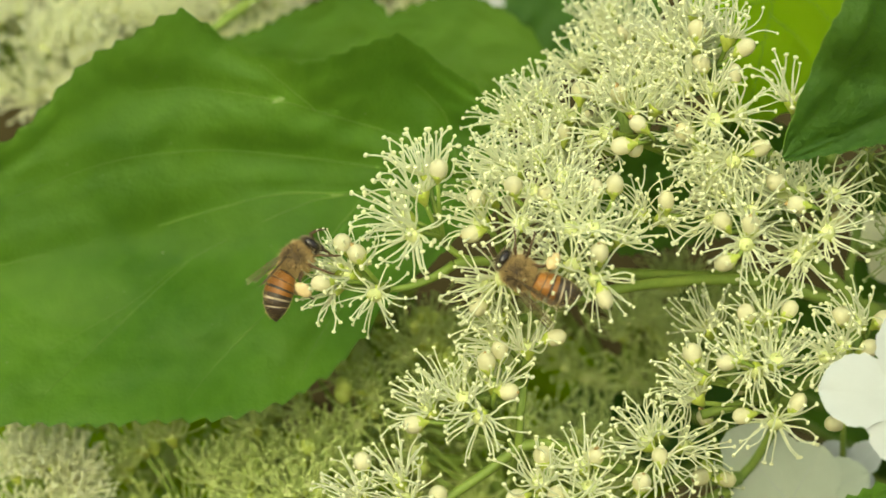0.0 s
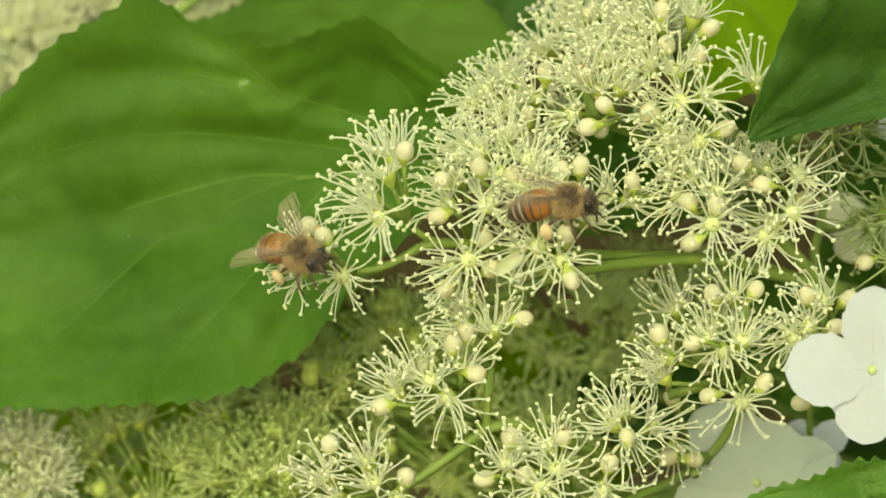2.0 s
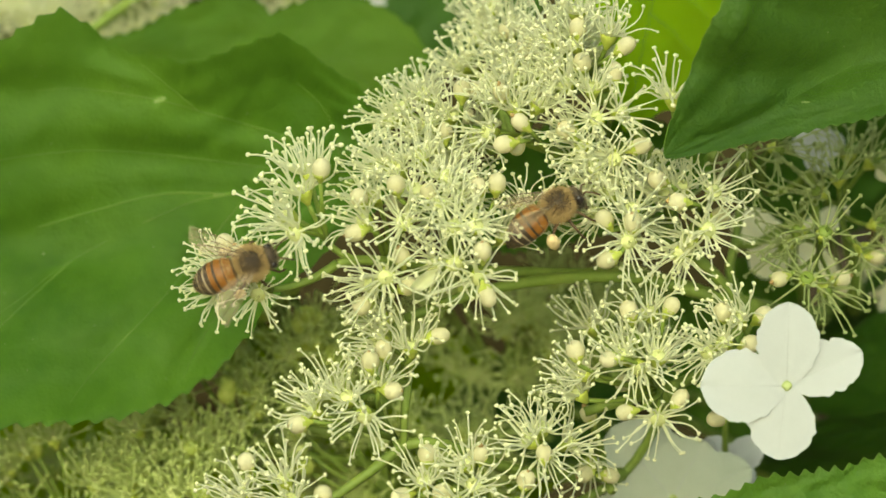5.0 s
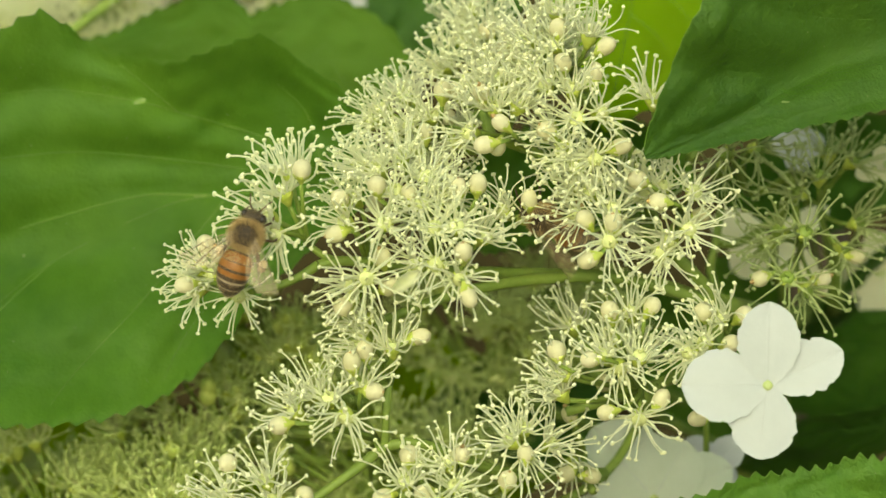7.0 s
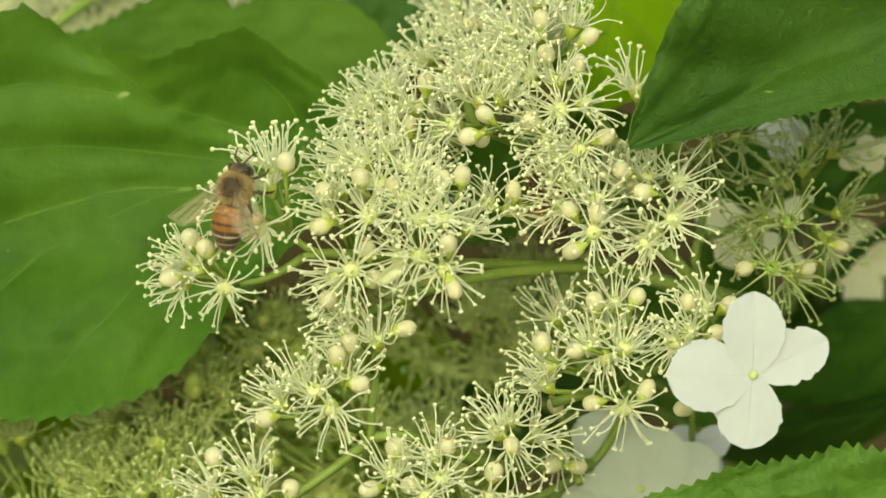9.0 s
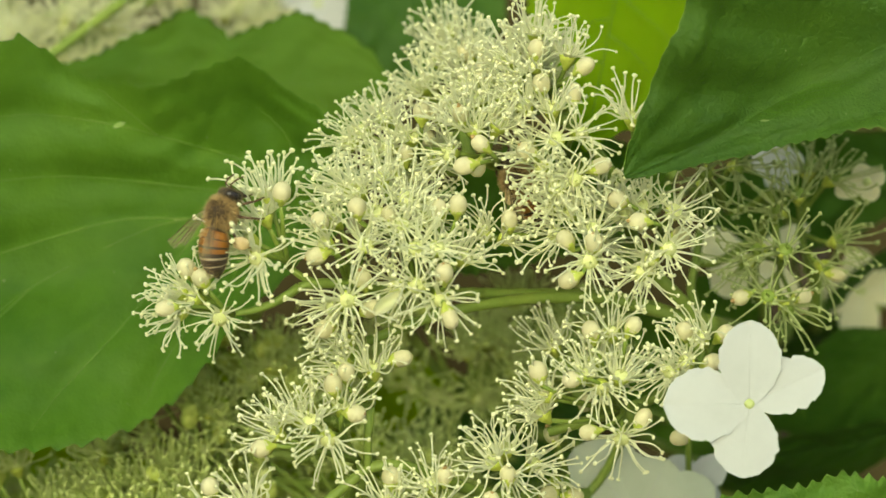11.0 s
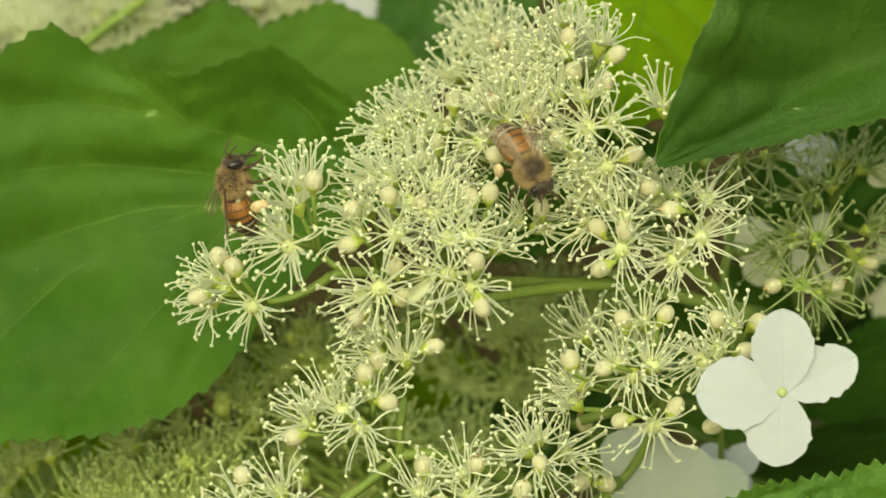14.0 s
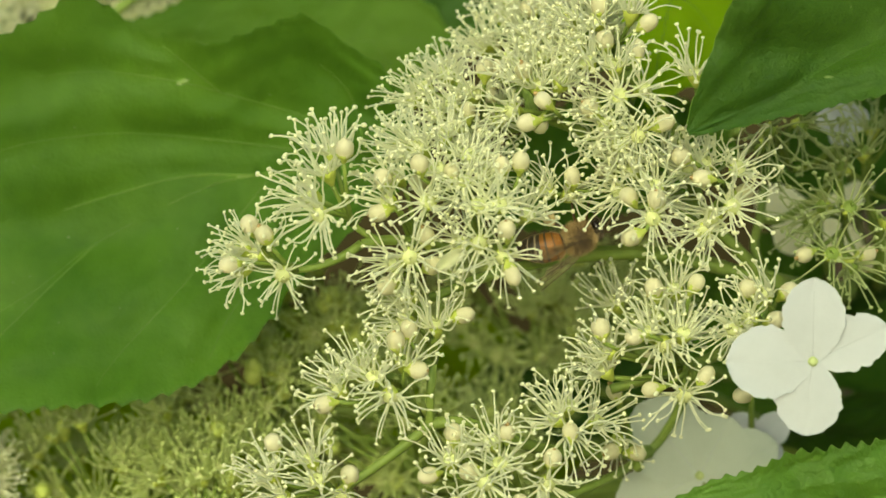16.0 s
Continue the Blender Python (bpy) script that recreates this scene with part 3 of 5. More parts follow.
def stalk_lines(name, label, lines):
    base = Vector(lines[0][0][0])
    ob = thing(name, base, label, "stalk")
    for pts, r0, r1 in lines:
        bm = bmesh.new()
        pts = [(Vector(p) - base) * MM for p in pts]
        dense = []
        for i in range(len(pts) - 1):
            p0, p1, p2, p3 = pts[max(i - 1, 0)], pts[i], pts[i + 1], pts[min(i + 2, len(pts) - 1)]
            for k in range(6):
                t = k / 6
                dense.append(0.5 * (2 * p1 + (p2 - p0) * t + (2 * p0 - 5 * p1 + 4 * p2 - p3) * t * t + (3 * p1 - p0 - 3 * p2 + p3) * t ** 3))
        dense.append(pts[-1])
        n = len(dense) - 1
        tube(bm, dense, [(r0 + (r1 - r0) * i / n) * MM for i in range(n + 1)], 9)
        part("branch", bm, M_STEM, ob)


board_wall()
ground()
vine()
stalk_lines("flower_stalk", "pale green branched stalk of the flower head", [
    ([(74.3, -3.8, -90), (61.8, -7, -50), (46.1, -4.7, -14)], 1.9, 1.6),
    ([(46.1, -4.7, -14), (32.5, -1.2, -11), (21.4, -0.9, -8), (8.9, -2.8, -1), (-1.8, -6.7, 0)], 1.0, 0.7),
    ([(46.1, -4.7, -14), (33.0, -0.8, -13), (18.0, -0.3, -9), (5.1, 0.1, -2), (-6.4, 1.2, 3), (-10.9, 0.7, 4)], 0.95, 0.65),
    ([(46.1, -4.7, -14), (36.1, 4.8, -10), (23.1, 14.2, -6), (12.8, 18.2, -2), (5.1, 19.4, -2)], 0.95, 0.65),
    ([(36.1, 4.8, -10), (32.7, 15.8, -8), (25.3, 24.2, -4), (19.8, 29.4, -2)], 1.0, 0.7),
    ([(46.1, -4.7, -14), (43.2, -11.8, -10), (35.4, -15.5, -4), (22.9, -19.2, -2)], 1.0, 0.7),
    ([(35.9, -15.7, -8), (29.5, -28.9, -16), (13.6, -35.6, -3)], 0.7, 0.6),
    ([(29.5, -28.9, -16), (15.4, -28.2, -8), (3.5, -23.7, 0), (-1.8, -23.8, 1)], 1.0, 0.8),
    ([(-1.8, -23.8, 1), (-6.4, -27.5, 1), (-13.3, -32.3, 2)], 0.8, 0.6),
    ([(-1.8, -23.8, 1), (-1.7, -18.9, 3), (-1.4, -15.1, 3)], 0.62, 0.5),
    ([(61.8, -7, -50), (56.5, 1.8, -34), (56.1, 8.4, -26), (56.4, 14.7, -18)], 0.7, 0.5),
    ([(46.1, -4.7, -14), (44.7, 0.1, -18), (45.7, 4.3, -20), (46.9, 9.2, -24)], 0.75, 0.6),
    ([(45.7, 4.3, -20), (49.3, 4.4, -22), (56.1, 8.4, -26)], 0.65, 0.6),
    ([(74.3, -3.8, -90), (70.4, -5.4, -60), (68.1, 3.6, -48), (65.8, 3.4, -40)], 1.4, 1.0),
])

# ---- leaves ----
leaf((-10.5, 12.3, -20), (-97, -4.8, -16),
     [(-0.1, 3), (-0.04, 14), (0.065, 22.0), (0.21, 20.2), (0.3, 23.2), (0.40, 30.8), (0.53, 27.3), (0.73, 16.8), (0.9, 8.5), (1, 0.1)],
     [(-0.1, 2), (0, 6), (0.1, 11.5), (0.165, 15.4), (0.2, 18.8), (0.27, 23.2), (0.34, 25.6), (0.42, 26.4), (0.6, 24.6), (0.81, 21.6), (0.94, 12), (1, 0.1)],
     "broad green serrate leaf behind the cream flowers", M_LEAF, VINE[4], cup=2.6, fold=(0.08, 0.32), dish=0.5, relief=1.0, teeth=27, tooth=0.8, seed=3, vein_r=0.11, n_s=420, n_t=44, specks=70, lobe=0.016,
     scars=[(*(24.0, 16.4), 2.0, 0.7, -12), (*(18.0, 1.7), 2.4, 0.5, 8), (*(37.7, 1.4), 0.5, 0.5, 0), (*(44.5, -2.0), 0.45, 0.4, 0)],
     lines=[[(-0.0, -0.1), (16.1, 1.6), (26.1, 3.3), (37.0, 2.7), (53.9, 1.0), (70.5, 0.2), (85.4, 0.3)],
            [(4.5, -0.0), (17.4, 1.5), (25.0, 0.9), (40.7, -3.6), (49.9, -8.4), (63.3, -13.2)],
            [(1.1, 0.3), (11.8, 4.6), (30.6, 10.3), (41.8, 11.9), (51.7, 11.8), (64.6, 9.4)],
            [(-0.1, 0.3), (6.3, 7.4), (19.1, 14.0), (25.9, 17.0), (35.2, 20.1), (44.9, 21.2)],
            [(0.3, 0.4), (0.9, 10.0), (4.7, 15.7)],
            [(15.1, 0.4), (29.1, -11.7), (38.8, -18.9), (43.9, -23.6)],
            [(7.8, -0.2), (12.7, -8.3), (22.6, -16.3), (28.1, -23.4)],
            [(40.7, -3.6), (53.1, -11.9), (64.5, -19.6)],
            [(19.1, 14.0), (25.1, 21.0), (30.1, 25.3)]])
leaf((93.2, 46.4, 6), (31.9, 14.9, 16),
     [(0, 4), (0.2, 24), (0.45, 32), (0.68, 24.8), (0.83, 13.8), (0.92, 7.3), (0.97, 3.6), (1, 0.6)],
     # lower base lobe, out of view, is widened to shade what lies behind
     [(0, 10), (0.15, 26), (0.3, 20), (0.42, 12), (0.61, 7.0), (0.75, 4.8), (0.88, 2.6), (0.96, 1.2), (1, 0.3)],
     "deep green leaf with a pale serrate edge over the flowers", M_LEAF_DEEP, VINE[4], cup=0.4, relief=1.2, teeth=38, tooth=0.42, seed=5, twist=-6, fold=(0.42, 0.6), n_s=380, vein_r=0.06, vein_mat=M_LEAF_DEEP, margin=0.07, specks=24, scars=[(50, -1.6, 1.1, 0.25, 25), (30, 3, 0.6, 0.4, 0)],
     lines=[[(0, 0), (30, 0), (52, -0.5), (68, -0.3)], [(14, 0.5), (30, 10), (42, 22)], [(30, 0.5), (44, 8), (54, 16)], [(46, 0), (56, 5), (61, 9)]])
leaf((84.6, -42.6, 4), (28.3, -33.6, 12),
     [(0, 4), (0.2, 14), (0.45, 14.2), (0.55, 11.6), (0.68, 9.6), (0.85, 5.0), (1, 0.1)],
     [(0, 4), (0.2, 18), (0.5, 20), (0.7, 15), (0.85, 8), (1, 0.1)],
     "bright green serrate leaf under the white flower", M_LEAF_NEAR, VINE[2], cup=-0.6, relief=1.1, teeth=30, tooth=1.0, seed=8, n_s=340, n_t=44, vein_r=0.08, specks=130, margin=0.05)
leaf((-58.4, 32.2, -52), (1.6, 32.6, -46),
     [(0, 1), (0.2, 4.3), (0.36, 8.5), (0.475, 11.8), (0.53, 10), (0.583, 7.2), (0.64, 8.6), (0.76, 11.2), (0.88, 8), (0.95, 5), (1, 0.2)],
     [(0, 3), (0.2, 11), (0.5, 16), (0.8, 12), (0.93, 7), (1, 0.2)],
     "light green leaf further back in the shade", M_LEAF_PALE, VINE[6], cup=-1, relief=0.6, teeth=26, seed=11, vein_r=0.08)
leaf((44.2, 73, -75), (29.7, 20.8, -18),
     [(0, 2), (0.3, 12), (0.6, 13), (0.85, 8), (1, 0.1)],
     [(0, 2), (0.3, 11), (0.6, 13), (0.85, 8), (1, 0.1)],
     "yellow-green young leaf behind the flower head", M_LEAF_YOUNG, VINE[5], cup=-1, relief=0.4, seed=13)
leaf((18.8, 61.5, -80), (-4.7, 33.8, -76),
     [(0, 2), (0.3, 12), (0.6, 12), (0.85, 7), (1, 0.1)],
     [(0, 2), (0.3, 12), (0.6, 12), (0.85, 7), (1, 0.1)],
     "dark green shaded leaf far behind the flowers", M_LEAF_DARK, VINE[6], vein_mat=M_LEAF_DARK, relief=0.5, seed=17)
leaf((36.3, -18.2, -62), (4.2, -22.6, -58),
     [(0, 2), (0.3, 8), (0.6, 8), (0.85, 5), (1, 0.1)],
     [(0, 2), (0.3, 10), (0.6, 10), (0.85, 6), (1, 0.1)],
     "dark green leaf in the shade under the flowers", M_LEAF_DARK, VINE[2], vein_mat=M_LEAF_DARK, relief=0.5, seed=19)
leaf((87.1, -22.2, -52), (49.4, -27.9, -44),
     [(0, 2), (0.3, 9), (0.6, 10), (0.85, 6), (1, 0.1)],
     [(0, 2), (0.3, 18), (0.6, 20), (0.85, 9), (1, 0.1)],
     "dark green leaf in the shade behind the white sterile flower", M_LEAF_DARK, VINE[2], vein_mat=M_LEAF_DARK, relief=0.5, seed=23, twist=-64)
leaf((-7.8, -49.9, -66), (-95.7, -32.9, -62),
     [(0, 3), (0.2, 14), (0.5, 17), (0.8, 12), (0.93, 7), (1, 0.2)],
     [(0, 3), (0.2, 14), (0.5, 20), (0.8, 15), (0.93, 8), (1, 0.2)],
     "yellow-green leaf behind the dim flower clusters", M_LEAF_YOUNG, VINE[2], relief=0.6, seed=29)
leaf((29.6, -29.8, -70), (-30.9, -14.7, -66),
     [(0, 3), (0.2, 10), (0.5, 13), (0.8, 10), (0.93, 6), (1, 0.2)],
     [(0, 3), (0.2, 14), (0.5, 19), (0.8, 14), (0.93, 7), (1, 0.2)],
     "yellow-green leaf in the shade behind the flower head", M_LEAF_YOUNG, VINE[2], relief=0.6, seed=31)
leaf((65.8, -24.5, -74), (22.1, -3.6, -70),
     [(0, 3), (0.2, 8), (0.5, 10), (0.8, 7), (1, 0.2)],
     [(0, 3), (0.2, 8), (0.5, 10), (0.8, 7), (1, 0.2)],
     "mid green leaf deep behind the flower stalks", M_LEAF, VINE[2], relief=0.6, seed=37)

# ---- the flower head ----
CREAM = "open cream florets with long stamens and round buds on green stalks"
umbel((-19.6, -2.8, 5), CREAM, (-10.9, 0.7, 4),
      [(-21, -3.4, 11, 255, 62), (-24.8, -0.8, 9, 165, 35), (-23.6, -0.3, 6, 125, 30), (-26.7, -2.8, 10, 190, 40), (-26.3, 0.1, 8, 150, 20)],
      [(-25.5, 3.3, 10, 110), (-23.6, 2.1, 11, 120), (-28, -2.1, 12, 190)], reach=0.84)
umbel((-12.1, 3.3, 4), CREAM, (-6.4, 1.2, 3),
      [(-16.2, 4.5, 11, 205, 60), (-17.5, 6.8, 8, 165, 35), (-15.4, 10.2, 8, 112, 22), (-14.8, 12.7, 6, 105, 12)],
      [(-12.8, 13.2, 13, 85)], reach=1.12)
umbel((-4.5, 1.2, 0), CREAM, (5.1, 0.1, 0),
      [(-7.4, 6.4, 9, 150, 32), (-6.3, 9.5, 6, 140, 40), (-2, 6.2, 11, 95, 70), (-4.3, -1, 13, 265, 78), (-6.3, -2.2, 9, 200, 45)],
      [(-8.6, 4.7, 11, 195), (-8, 9.6, 10, 115), (-2.4, 1.9, 10, 105), (-1.2, -2.1, 11, 30), (-7.6, -4.9, 10, 195)])
head = umbel((5.4, 0.1, 0), CREAM, (8.9, -2.8, -1),
      [(2.8, 8.8, 11, 100, 60), (4.6, 5.6, 13, 100, 68), (7.4, 5.8, 13, 85, 60), (4.7, 0.8, 14, 255, 75), (7.8, -1, 14, 285, 62), (2.1, 0.7, 9, 200, 45), (11.3, 4.6, 8, 50, 40)],
      [(8.2, 2.6, 16, 95), (9, -3.4, 15, 290), (7.6, 11.1, 10, 95), (10.2, 11.6, 11, 85)])
petal_cap(head, (-6.3, -2.9, 13.5), 38, 4.6, 1.9)
umbel((3.6, 7.4, -3), CREAM, (5.1, 0.1, 0),
      [(-2.9, 13.4, 8, 130, 38), (-5.4, 13.8, 5, 165, 30), (0.1, 15.1, 7, 105, 42), (3.4, 12.4, 9, 85, 60), (-0.7, 10.5, 10, 110, 60), (5.7, 9.8, 8, 60, 50)],
      [(-3.1, 11.3, 13, 100), (1.2, 10.5, 10, 90)], reach=0.86)
umbel((5.1, 19.2, -5), CREAM, (12.8, 18.2, -2),
      [(-2.6, 22.2, -4, 150, 38), (0.5, 24.2, -5, 120, 40), (4.3, 21.2, 0, 95, 50), (-4.4, 20.4, -4, 175, 38), (1.2, 19.8, -2, 140, 50), (-1.1, 18.6, -2, 160, 50), (7.4, 17.3, 0, 300, 55), (2.4, 16.2, -1, 220, 55)],
      [(5.6, 24.5, 2, 90), (3.3, 18.9, 3, 95)], reach=0.82)
umbel((11.5, 24.5, -8), CREAM, (12.8, 18.2, -2),
      [(6.1, 29.1, -12, 140, 40), (8.5, 32.9, -14, 115, 45), (11.6, 30.6, -11, 95, 55), (5.3, 28.4, -13, 150, 35), (9.5, 26.9, -9, 100, 60), (14.5, 33.2, -13, 80, 45), (9.8, 37.2, -16, 110, 40), (15.9, 30.1, -9, 60, 50)],
      [(14.2, 30.8, -8, 90), (17, 27.8, -6, 70), (7.6, 25.3, -8, 110)], reach=0.84)
umbel((15.5, 18.2, -2), CREAM, (23.1, 14.2, -6),
      [(12.5, 21.8, 7, 100, 35), (10.4, 23, 6, 125, 38), (15.8, 22.2, 7, 60, 30), (9.1, 18.5, 6, 180, 45), (13.3, 25.8, 4, 95, 40)],
      [(12.9, 19.7, 11, 140), (10.9, 16.6, 10, 190), (12.9, 16.3, 6, 250), (10.6, 23.9, 8, 110)])
umbel((23, 27.3, -4), CREAM, (25.3, 24.2, -4),
      [(20.5, 30.4, 5, 130, 45), (25.2, 31.7, 5, 80, 22), (22.8, 24.4, 8, 95, 38), (19.2, 24.8, 7, 125, 42), (17.2, 31.3, 2, 140, 42), (21.1, 35.3, 1, 95, 40), (17.9, 27.4, 4, 150, 45)],
      [(27.3, 30.1, 7, 35), (25.8, 26.5, 7, 85), (21.4, 27.8, 8, 100), (21, 32.7, 5, 100)])
umbel((26.9, 18.3, -4), CREAM, (32.7, 15.8, -8),
      [(23.2, 20.2, 9, 150, 62), (26.6, 21, 9, 20, 52), (25.7, 14.9, 10, 265, 62), (23.2, 13.7, 9, 200, 55), (21.3, 16.5, 8, 180, 48), (19.7, 19.3, 6, 165, 45)],
      [(29.1, 16.6, 10, 20), (19.2, 18.7, 9, 140)])
umbel((30, 10.2, -4), CREAM, (36.1, 4.8, -10),
      [(27.3, 4, 13, 265, 72), (28, 8.3, 9, 110, 48), (25, 10.6, 8, 130, 42), (23.3, 7.6, 7, 185, 45), (17.1, 7.3, 4, 30, 45), (13.7, 8, 5, 140, 40), (23, 12.1, 6, 110, 48)],
      [(27.8, 6.6, 13, 95), (24.2, 7.1, 11, 125), (24.4, 1.5, 13, 205), (17.2, 9.7, 6, 95)])
umbel((39.2, 8.3, -6), CREAM, (36.1, 4.8, -10),
      [(38.2, 5.7, 9, 20, 72), (35.8, 4.2, 8, 200, 50), (34.5, 2.3, 8, 215, 60), (39.3, 10.8, 6, 50, 62), (35.3, 11.6, 4, 105, 45), (33, 10.7, 4, 150, 45)],
      [(31.4, 12.3, 8, 160), (33.8, 9.3, 10, 175), (40.6, 7.7, 3, 30)], reach=0.95)
umbel((36.9, 20.1, -14), "small fan of pale stamens beside a green leaf", (32.7, 15.8, -8),
      [(33.3, 23.2, 9, 95, 30)], [], count=18, reach=1.0)
umbel((33.3, -15.4, -2), CREAM, (35.4, -15.5, -4),
      [(30.5, -5.3, 8, 115, 35), (31.7, -11.1, 10, 75, 42), (26.9, -11, 9, 125, 34), (21.8, -13.5, 8, 150, 28), (29.2, -12.8, 9, 265, 50), (28.7, -9, 6, 110, 40), (31.7, -19.3, 10, 262, 58), (21.5, -16.1, 6, 130, 25)],
      [(27.8, -5, 9, 105), (33.5, -4.2, 10, 60), (20.7, -10.3, 10, 105), (24.7, -11.5, 12, 185), (27, -18.5, 11, 190), (34.6, -16.7, 10, 60)])
umbel((45.5, -11.6, -4), CREAM, (43.2, -11.8, -10),
      [(40.5, -9.3, 8, 150, 50), (38.3, -10.5, 9, 185, 50), (42.6, -6.1, 7, 130, 38)],
      [(40.3, -5, 8, 105), (44.2, -9.3, 9, 20), (40.2, -19.6, 4, 190), (46.5, -5.6, 4, 40)])
umbel((-3, -22.9, 0), CREAM, (-1.8, -23.8, 1),
      [(-13.9, -18.6, 9, 150, 28), (-9.2, -16.9, 9, 105, 45), (-6.9, -19.3, 12, 262, 52), (-5.1, -14.8, 9, 75, 38), (-11.4, -16.5, 6, 125, 32)],
      [(-15.8, -20.4, 12, 190), (-3.1, -15.9, 11, 0)])
umbel((-1.2, -15.1, 3), CREAM, (-1.7, -18.9, 3),
      [(-0.9, -10, 9, 95, 32), (-5.1, -9.5, 7, 165, 40), (-4.8, -6.7, 5, 175, 40)],
      [(2.8, -8.7, 10, 15), (-4.5, -10.5, 10, 95), (-6.2, -11.9, 11, 100)])
umbel((-14, -32.9, 2), CREAM, (-13.3, -32.3, 2),
      [(-17.5, -27.7, 9, 115, 32), (-16.6, -30.5, 9, 110, 50), (-23, -30, 7, 140, 28), (-13.3, -32.6, 10, 270, 50), (-21.3, -33.3, 7, 190, 45)],
      [(-22.5, -25.4, 9, 110), (-12.2, -29.4, 11, 80), (-26.1, -34.7, 8, 150)])
umbel((12, -35.6, 0), CREAM, (13.6, -35.5, -2),
      [(6.6, -25.4, 9, 115, 32), (7.5, -28.3, 10, 90, 52), (5.5, -30.6, 12, 262, 72), (1, -27.9, 9, 100, 38), (13.7, -31, 10, 300, 60), (2.7, -34.3, 8, 200, 50)],
      [(-2, -29.8, 10, 190), (1.4, -24.2, 9, 95), (3.3, -29.2, 11, 190), (8.4, -23.9, 10, 90), (14.4, -27.3, 11, 80), (6.4, -34.5, 10, 250), (10.1, -33.3, 11, 100)])
umbel((19.1, -27.1, -4), CREAM, (15.3, -28, -5),
      [(14.8, -22.3, 9, 140, 30), (16.9, -24.5, 9, 300, 48), (16.6, -20.8, 7, 90, 40), (20.7, -23.2, 2, 40, 40)],
      [(16.7, -23.7, 10, 95)])
umbel((25.8, -25.2, -10), "shaded greenish florets and round buds among the stalks", (27.1, -30.4, -6),
      [(24.1, -26.9, -6, 270, 50)], [(23, -27.9, -4, 200), (27, -28.1, -4, 0), (23.4, -19.4, -4, 120), (22.6, -15.5, -4, 100)], count=12)

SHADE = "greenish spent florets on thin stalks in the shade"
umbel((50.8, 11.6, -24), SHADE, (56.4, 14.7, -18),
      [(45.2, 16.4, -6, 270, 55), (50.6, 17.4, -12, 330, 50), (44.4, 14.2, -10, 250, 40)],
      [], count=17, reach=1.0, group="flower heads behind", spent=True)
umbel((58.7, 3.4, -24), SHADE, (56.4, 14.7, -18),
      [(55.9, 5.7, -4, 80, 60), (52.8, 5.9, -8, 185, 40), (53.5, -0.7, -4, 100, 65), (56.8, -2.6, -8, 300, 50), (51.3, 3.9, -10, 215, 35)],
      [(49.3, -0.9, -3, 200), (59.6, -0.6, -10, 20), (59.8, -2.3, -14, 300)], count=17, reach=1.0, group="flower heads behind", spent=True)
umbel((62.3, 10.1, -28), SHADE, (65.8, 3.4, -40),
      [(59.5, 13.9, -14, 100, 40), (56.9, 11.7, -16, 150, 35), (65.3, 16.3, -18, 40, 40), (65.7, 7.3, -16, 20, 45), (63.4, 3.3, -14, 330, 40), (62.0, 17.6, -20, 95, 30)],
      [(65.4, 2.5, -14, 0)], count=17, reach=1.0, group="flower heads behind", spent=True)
FAR = "cream flower cluster out of focus behind the leaf"
DIM = "dim green-cream flower cluster in the shade behind"
far_umbel((-66.9, -44.3, -36), FAR, VINE[2], (-75.6, -32.2, -25), (15, 9), 34, (0, 0.7, 0.7), 6, False, 11)
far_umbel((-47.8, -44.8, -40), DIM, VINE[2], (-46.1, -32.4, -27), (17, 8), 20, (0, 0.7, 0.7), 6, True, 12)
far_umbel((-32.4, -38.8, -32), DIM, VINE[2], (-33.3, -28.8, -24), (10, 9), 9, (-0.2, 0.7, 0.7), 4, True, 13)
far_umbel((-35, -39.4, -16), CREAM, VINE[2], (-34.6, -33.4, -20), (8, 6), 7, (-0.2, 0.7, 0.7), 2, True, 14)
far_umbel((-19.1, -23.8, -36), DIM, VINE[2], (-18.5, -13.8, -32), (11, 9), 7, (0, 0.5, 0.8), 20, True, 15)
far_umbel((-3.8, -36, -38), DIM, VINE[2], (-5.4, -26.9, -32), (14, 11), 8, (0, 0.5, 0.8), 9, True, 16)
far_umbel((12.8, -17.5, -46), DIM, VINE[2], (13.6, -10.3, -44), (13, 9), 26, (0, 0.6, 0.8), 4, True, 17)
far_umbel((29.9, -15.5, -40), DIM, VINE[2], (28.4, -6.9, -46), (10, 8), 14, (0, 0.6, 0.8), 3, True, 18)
far_umbel((-79.4, 30.2, -72), FAR, VINE[6], (-75.5, 37.7, -62), (26, 12), 34, (0, 0.6, 0.8), 7, False, 19)
far_umbel((-55.3, 39.9, -75), FAR, VINE[6], (-51.3, 43.1, -66), (16, 7), 16, (0, 0.6, 0.8), 4, False, 20)
far_umbel((-26, 43.4, -90), FAR, VINE[6], (-26.4, 46.9, -82), (10, 6), 9, (0, 0.6, 0.8), 2, False, 21)

sterile_flower((47.7, -14.5, 16), "white four-petalled sterile flower with a pale button", (43.2, -11.8, -10),
               [(181, 11.2, 9.6), (89, 10.8, 8.2), (25, 10.7, 7.3, 0.07), (264, 9.6, 8.6)], (0, 0), 1)
sterile_flower((36.7, -32.4, -17), "shaded white sterile flower under the florets", (36.0, -28.0, -45),
               [(132, 13.5, 13), (62, 9.5, 10), (22, 12.0, 8.5), (205, 13, 10)], (0, 0), 2, M_PETAL_GREEN)
sterile_flower((45.1, -28.8, -24), "white sterile flower mostly hidden behind another", (43.2, -11.8, -10),
               [(120, 5.5, 5), (40, 6.8, 5), (330, 5, 5), (235, 5, 5)], (0, 0), 3)
